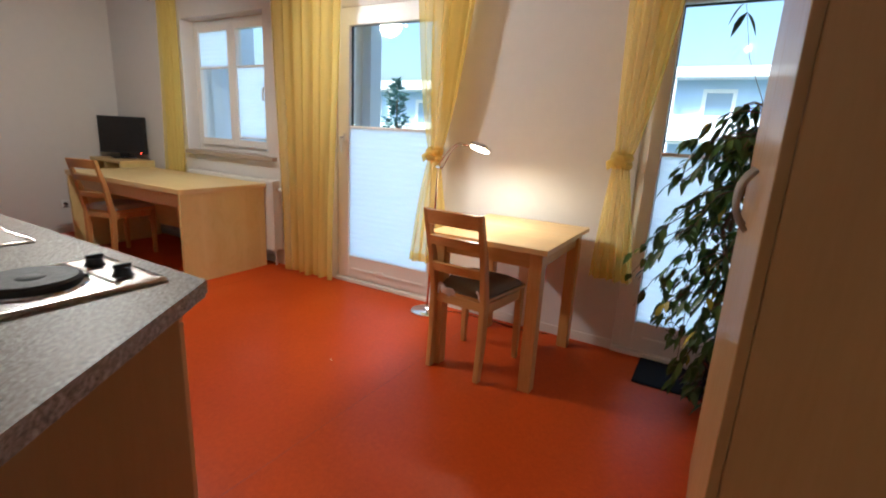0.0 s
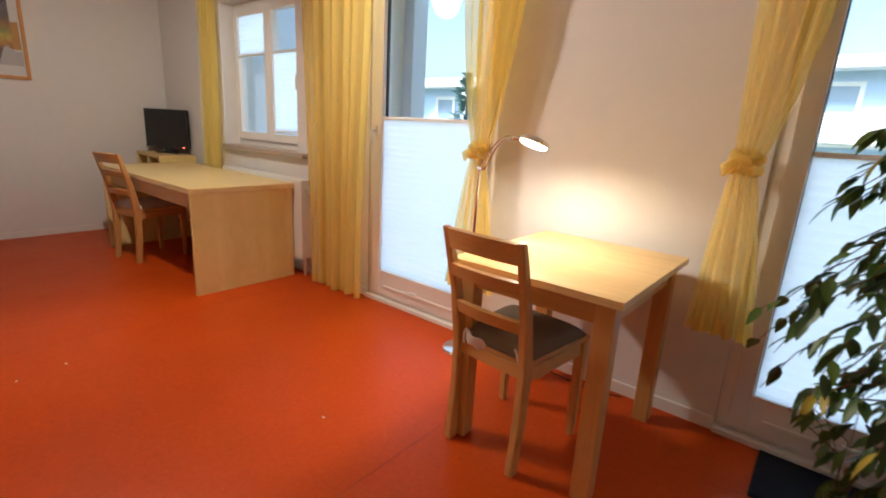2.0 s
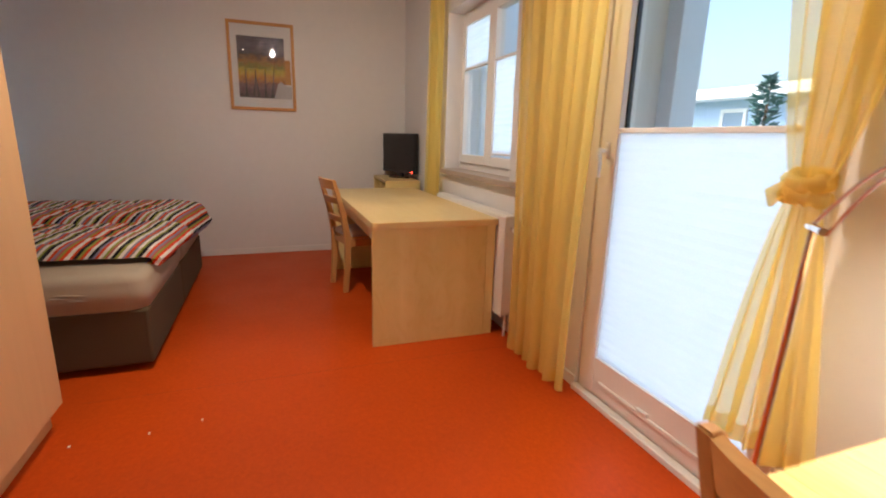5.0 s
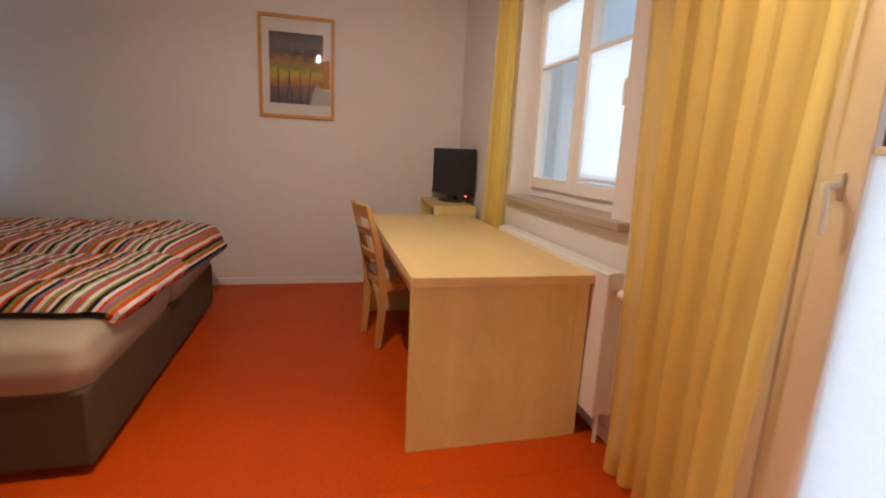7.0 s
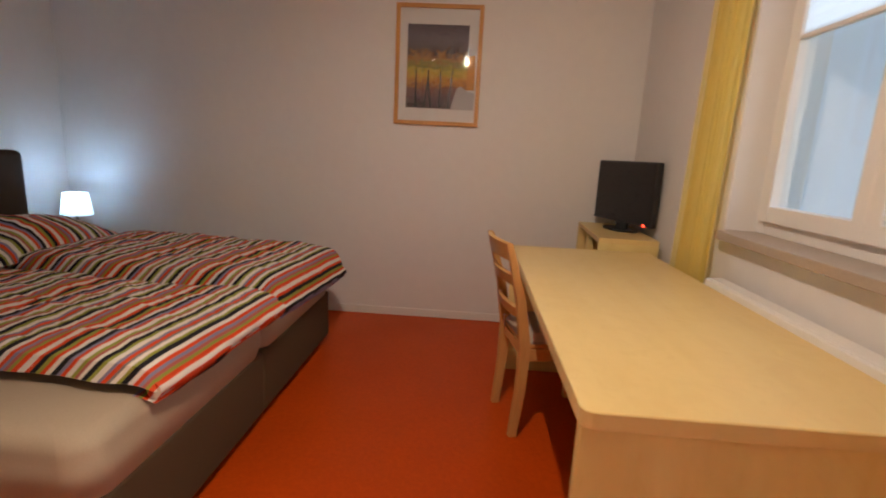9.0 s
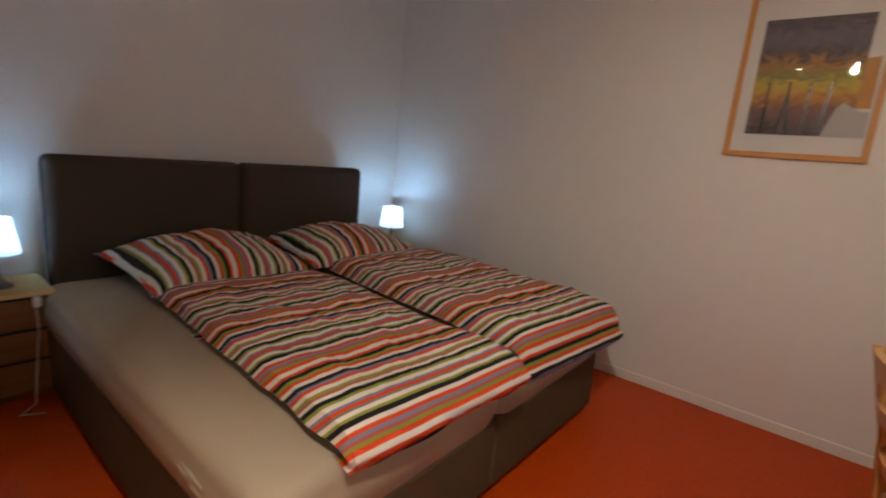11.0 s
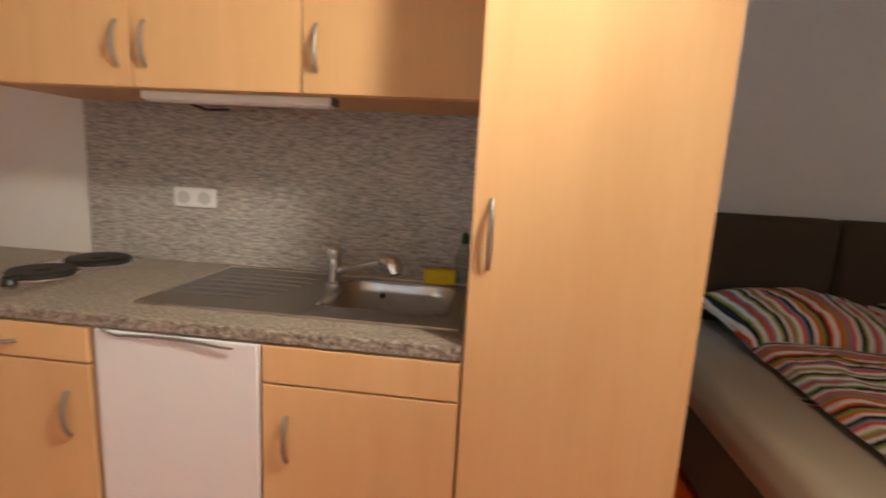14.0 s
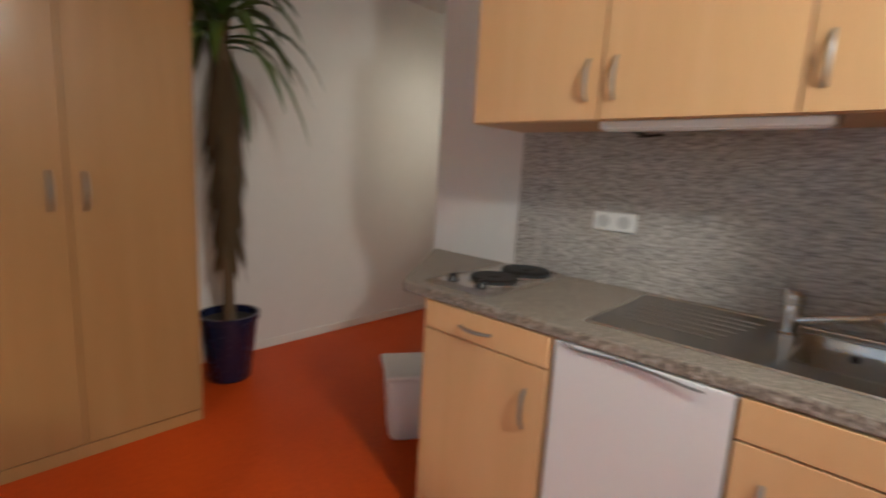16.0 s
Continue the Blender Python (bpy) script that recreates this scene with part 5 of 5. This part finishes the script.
pillow("striped pillow propped flat before the headboard", pose(1.82, -3.70, 0.605, -5, 0, 3), 1.3)
pillow("striped pillow lying on the wall side", pose(0.915, -3.70, 0.605, -5, 0, -4), 4.1)


# ---- bedside tables and lamps ----
def nightstand(x, y, label):
    t = thing("nightstand", label, "nightstand", (x, y, 0), group="bedside tables")
    part("top", box(-0.215, -0.165, 0.498, 0.215, 0.17, 0.522, 0.004), BIRCH, t, "pale top board")
    part("carcass", box(-0.205, -0.160, 0.04, 0.205, 0.145, 0.4975, 0.002), WALNUT, t)
    part("plinth", box(-0.195, -0.155, 0, 0.195, 0.12, 0.0395, 0.001), WALNUT, t)
    for k, (z0, z1) in enumerate(((0.05, 0.19), (0.20, 0.335), (0.345, 0.485))):
        d = part("drawer_front", box(-0.20, 0.1455, z0, 0.20, 0.163, z1, 0.004), WALNUT, t, "brown wooden drawer front")
        part("grip_groove", box(-0.20, 0.150, z1 - 0.001, 0.20, 0.1615, z1 + 0.006, 0), DARKGAP, d)


nightstand(2.675, -4.02, "brown wooden bedside table with three drawers")
nightstand(0.275, -4.02, "brown wooden bedside table behind the bed")


def table_lamp(x, y, z):
    t = thing("table_lamp", "small table lamp with a glowing white shade", "table lamp", (x, y, z), group="bedside lamps")
    part("foot", lathe([(0, 0), (0.062, 0), (0.062, 0.006), (0.045, 0.012), (0.022, 0.045), (0.012, 0.10), (0.010, 0.17), (0, 0.17)], 28), NICKEL, t, "slim grey metal foot", True)
    sh = bmesh.new()
    lathe([(0.098, 0.155), (0.074, 0.312), (0.0725, 0.311), (0.0965, 0.1555), (0.098, 0.155)], 36, bm=sh)
    part("shade", sh, SHADE, t, "white fabric cone shade", True)
    part("bulb", lathe([(0, 0.20), (0.02, 0.205), (0.028, 0.235), (0.02, 0.262), (0, 0.268)], 16), SHADE_LIT, t, "lit bulb", True)
    return t


table_lamp(2.64, -4.00, 0.522)
table_lamp(0.265, -3.925, 0.522)
cable = thing("lamp_cable", "white lamp cable hanging from the bedside table", "cable", (2.53, -3.85, 0))
part("cord", tube([(0.0, -0.02, 0.522), (0.005, 0.012, 0.50), (0.0, 0.02, 0.35), (0.02, 0.03, 0.15), (0.035, 0.05, 0.008), (0.10, 0.12, 0.005), (0.02, 0.16, 0.005)], 0.0032, 7), PLASTIC_W, cable, "", True)
part("inline_switch", box(-0.014, 0.014, 0.455, 0.014, 0.030, 0.505, 0.006), PLASTIC_W, cable, "white inline cord switch")
sw = thing("wall_socket", "small wall socket with a black plug", "socket", (0.001, -0.62, 0.31))
part("plate", box(0, -0.04, -0.04, 0.010, 0.04, 0.04, 0.005), PLASTIC_W, sw)
part("plug", tube([(0.008, 0.0, 0), (0.040, 0, 0)], [0.018, 0.014], 12), BLACK, sw, "black plug", True)


# ---- plants ----
def leaf(bm, at, way, up, length, width, droop=0.3, fold=0.15):
    """A pointed leaf of six faces, bent downwards and folded along its rib."""
    way, side = way.normalized(), way.cross(up).normalized()
    nrm = side.cross(way).normalized()
    rows = []
    for t, w in ((0.0, 0.05), (0.25, 0.85), (0.55, 1.0), (0.82, 0.5), (1.0, 0.02)):
        c = at + way * length * t - Vector((0, 0, droop * length * t * t))
        rows.append([bm.verts.new(c - side * width * w / 2 + nrm * fold * width * w), bm.verts.new(c), bm.verts.new(c + side * width * w / 2 + nrm * fold * width * w)])
    for r0, r1 in zip(rows, rows[1:]):
        for k in range(2):
            bm.faces.new((r0[k], r0[k + 1], r1[k + 1], r1[k]))


fic = thing("ficus", "weeping ficus with small glossy green leaves", "potted plant", (6.20, -0.45, 0))
part("pot", lathe([(0, 0.0), (0.12, 0.0), (0.125, 0.01), (0.150, 0.25), (0.158, 0.255), (0.158, 0.275), (0.145, 0.275), (0.140, 0.24), (0, 0.24)], 28), BLUEPOT, fic, "dark glazed pot", True)
part("soil", lathe([(0, 0.245), (0.138, 0.243)], 20), SOIL, fic)
rnd = random.Random(21)
stems = bmesh.new()
leaves = bmesh.new()
mains = []
for k in range(3):
    a = k * 2.1
    p0 = Vector((0.03 * math.cos(a), 0.03 * math.sin(a), 0.24))
    pts = [p0, p0 + Vector((-0.03 - 0.02 * k, 0.01, 0.30)), p0 + Vector((-0.10 - 0.03 * k, 0.03, 0.65)), p0 + Vector((-0.13 + 0.03 * k, 0.05, 0.95)), p0 + Vector((-0.15 + 0.06 * k, 0.04, 1.20))]
    part("trunk", tube(pts, [0.013, 0.011, 0.009, 0.006, 0.003], 8), BARK, fic, "", True)
    mains.append(pts)
for k in range(80):
    pts = mains[k % 3]
    h = rnd.uniform(0.12, 1.0) ** 0.8 if k < 60 else rnd.uniform(0.05, 0.42)
    i = min(3, int(h * 4))
    s = pts[i].lerp(pts[i + 1], h * 4 - i)
    a = rnd.gauss(math.pi * 0.92, 0.95)
    reach = rnd.uniform(0.20, 0.56) * (1.15 - 0.62 * h) if k < 60 else rnd.uniform(0.12, 0.26)
    out = Vector((math.cos(a), math.sin(a) * 0.8, 0))
    tip = [s]
    for j in range(1, 6):
        t = j / 5
        tip.append(s + out * reach * t + Vector((0, 0, 0.10 * t - 0.42 * t * t * (0.5 + 0.8 * (1 - h) + 0.2 * rnd.random()))))
    for j in range(6):
        tip[j].z = max(tip[j].z, 0.10)
        tip[j].x = min(tip[j].x, 0.25)
        tip[j].y = min(tip[j].y, 0.36)
        if tip[j].z < 0.40:
            tip[j].x = max(tip[j].x, -0.26)
    part("branch", tube(tip, [0.0035, 0.003, 0.0026, 0.0022, 0.0018, 0.001], 5), BARK, fic, "", True)
    for j in range(rnd.randint(9, 13)):
        t = rnd.uniform(0.15, 1.0) * 5
        i = min(4, int(t))
        at = tip[i].lerp(tip[i + 1], t - i)
        b = a + rnd.choice((-1, 1)) * rnd.uniform(0.3, 1.5)
        way = Vector((math.cos(b), math.sin(b), rnd.uniform(-1.9, -0.1)))
        if at.x > 0.24:
            continue
        leaf(leaves, at, way, Vector((rnd.uniform(-0.5, 0.5), rnd.uniform(-0.5, 0.5), 1)), rnd.uniform(0.052, 0.088), rnd.uniform(0.024, 0.036), 0.3)
twig = [mains[0][4], Vector((-0.20, 0.05, 1.62)), Vector((-0.24, 0.05, 1.80)), Vector((-0.25, 0.04, 1.84))]
tube(twig, [0.0018, 0.0012, 0.001, 0.0008], 5, stems)
for q, b in ((twig[3], 3.4), (twig[2], 2.6), (twig[2], 0.4)):
    leaf(leaves, q, Vector((math.cos(b), math.sin(b), -1.3)), Vector((0.2, 0, 1)), 0.085, 0.034, 0.3)
part("branch", stems, BARK, fic, "", True)
part("leaves", leaves, FICUS, fic, "glossy pointed leaves, a few yellow", True)

palm = thing("palm", "tall yucca palm with drooping leaves in a pot", "potted plant", (6.46, -2.24, 0))
part("pot", lathe([(0, 0.0), (0.115, 0.0), (0.12, 0.01), (0.160, 0.36), (0.172, 0.365), (0.172, 0.395), (0.155, 0.395), (0.15, 0.35), (0, 0.35)], 32), BLUEPOT, palm, "dark blue glazed pot", True)
part("soil", lathe([(0, 0.356), (0.15, 0.354)], 20), SOIL, palm)
trunk = [(-0.01, 0, 0.35), (-0.03, 0.01, 0.60), (0.0, 0.01, 0.95), (0.03, 0.0, 1.40), (0.05, -0.02, 1.85), (0.06, -0.03, 2.15)]
part("trunk", tube(trunk, [0.034, 0.031, 0.030, 0.031, 0.034, 0.030], 12), BARK, palm, "", True)
rnd = random.Random(5)


def strap(bm, at, a, rise, length, width, droop):
    """A long sword leaf that arches and hangs."""
    d = Vector((math.cos(a), math.sin(a), 0))
    side = Vector((-math.sin(a), math.cos(a), 0))
    rows = []
    for k in range(8):
        t = k / 7
        c = at + d * length * t * math.cos(rise) * (1 - 0.25 * droop * t) + Vector((0, 0, length * (math.sin(rise) * t - droop * t * t)))
        c.x = min(c.x, 0.27)
        c.z = min(c.z, 2.52)
        w = width * (0.55 + 1.2 * t) * (1 - t ** 3) if t < 1 else 0.002
        rows.append([bm.verts.new(c - side * w / 2 + Vector((0, 0, w * 0.2))), bm.verts.new(c), bm.verts.new(c + side * w / 2 + Vector((0, 0, w * 0.2)))])
    for r0, r1 in zip(rows, rows[1:]):
        for k in range(2):
            bm.faces.new((r0[k], r0[k + 1], r1[k + 1], r1[k]))


dry = bmesh.new()
for k in range(230):
    h = rnd.uniform(0.88, 1.95)
    strap(dry, Vector((0.0 + (h - 0.9) * 0.06, -0.01, h)), rnd.uniform(0, 6.28), -1.20, rnd.uniform(0.20, 0.30) + 0.14 * (h - 0.88), 0.028, 0.25)
part("dry_leaves", dry, DRYLEAF, palm, "brown dry leaf skirt round the trunk", True)
for k in range(44):
    bm = bmesh.new()
    lvl = rnd.random()
    strap(bm, Vector((0.05, -0.02, 1.86 + 0.28 * lvl)), k * 2.4 + rnd.uniform(-0.3, 0.3), 0.15 + 0.9 * lvl, rnd.uniform(0.48, 0.80), 0.066, 0.95 - 0.45 * lvl)
    part("leaf", bm, PALM, palm, "", True)

mt = thing("floor_mat", "black textile mat lying before the glazed door", "mat", (5.97, -0.19, 0))
part("mat_surface", box(-0.22, -0.165, 0.0, 0.22, 0.155, 0.010, 0.004), MATFAB, mt)
part("border", bars(-0.23, 0.23, -0.175, 0.165, 0.0, 0.007, 0.014), MATFAB, mt)
bpy.data.objects["border"].matrix_basis = Matrix(((1, 0, 0, 0), (0, 0, 1, 0), (0, 1, 0, 0), (0, 0, 0, 1)))

seam = bpy.data.objects["floor"]
SEAM = plain("dark_weld_seam", (0.36, 0.040, 0.004), 0.5)
for sx, y0 in ((4.687, -5.2), (2.765, -2.24)):
    part("sheet_seam", box(sx, y0, 0.0, sx + 0.003, 0.0, 0.0006, 0), SEAM, seam, "dark welded seam between linoleum sheets")
CRUMB = plain("white_crumb", (0.8, 0.76, 0.7), 0.9)
for x, y in ((4.295, -1.12), (3.06, -1.72), (3.10, -1.91), (3.105, -2.18)):
    c = thing("paper_scrap", "tiny white paper scrap lying on the floor", "litter", (x, y, 0), group="paper scraps")
    part("scrap", prism([(-0.008, -0.003), (0.004, -0.005), (0.009, 0.002), (-0.003, 0.005)], 0.0, 0.0025, 0.0006, 1), CRUMB, c)
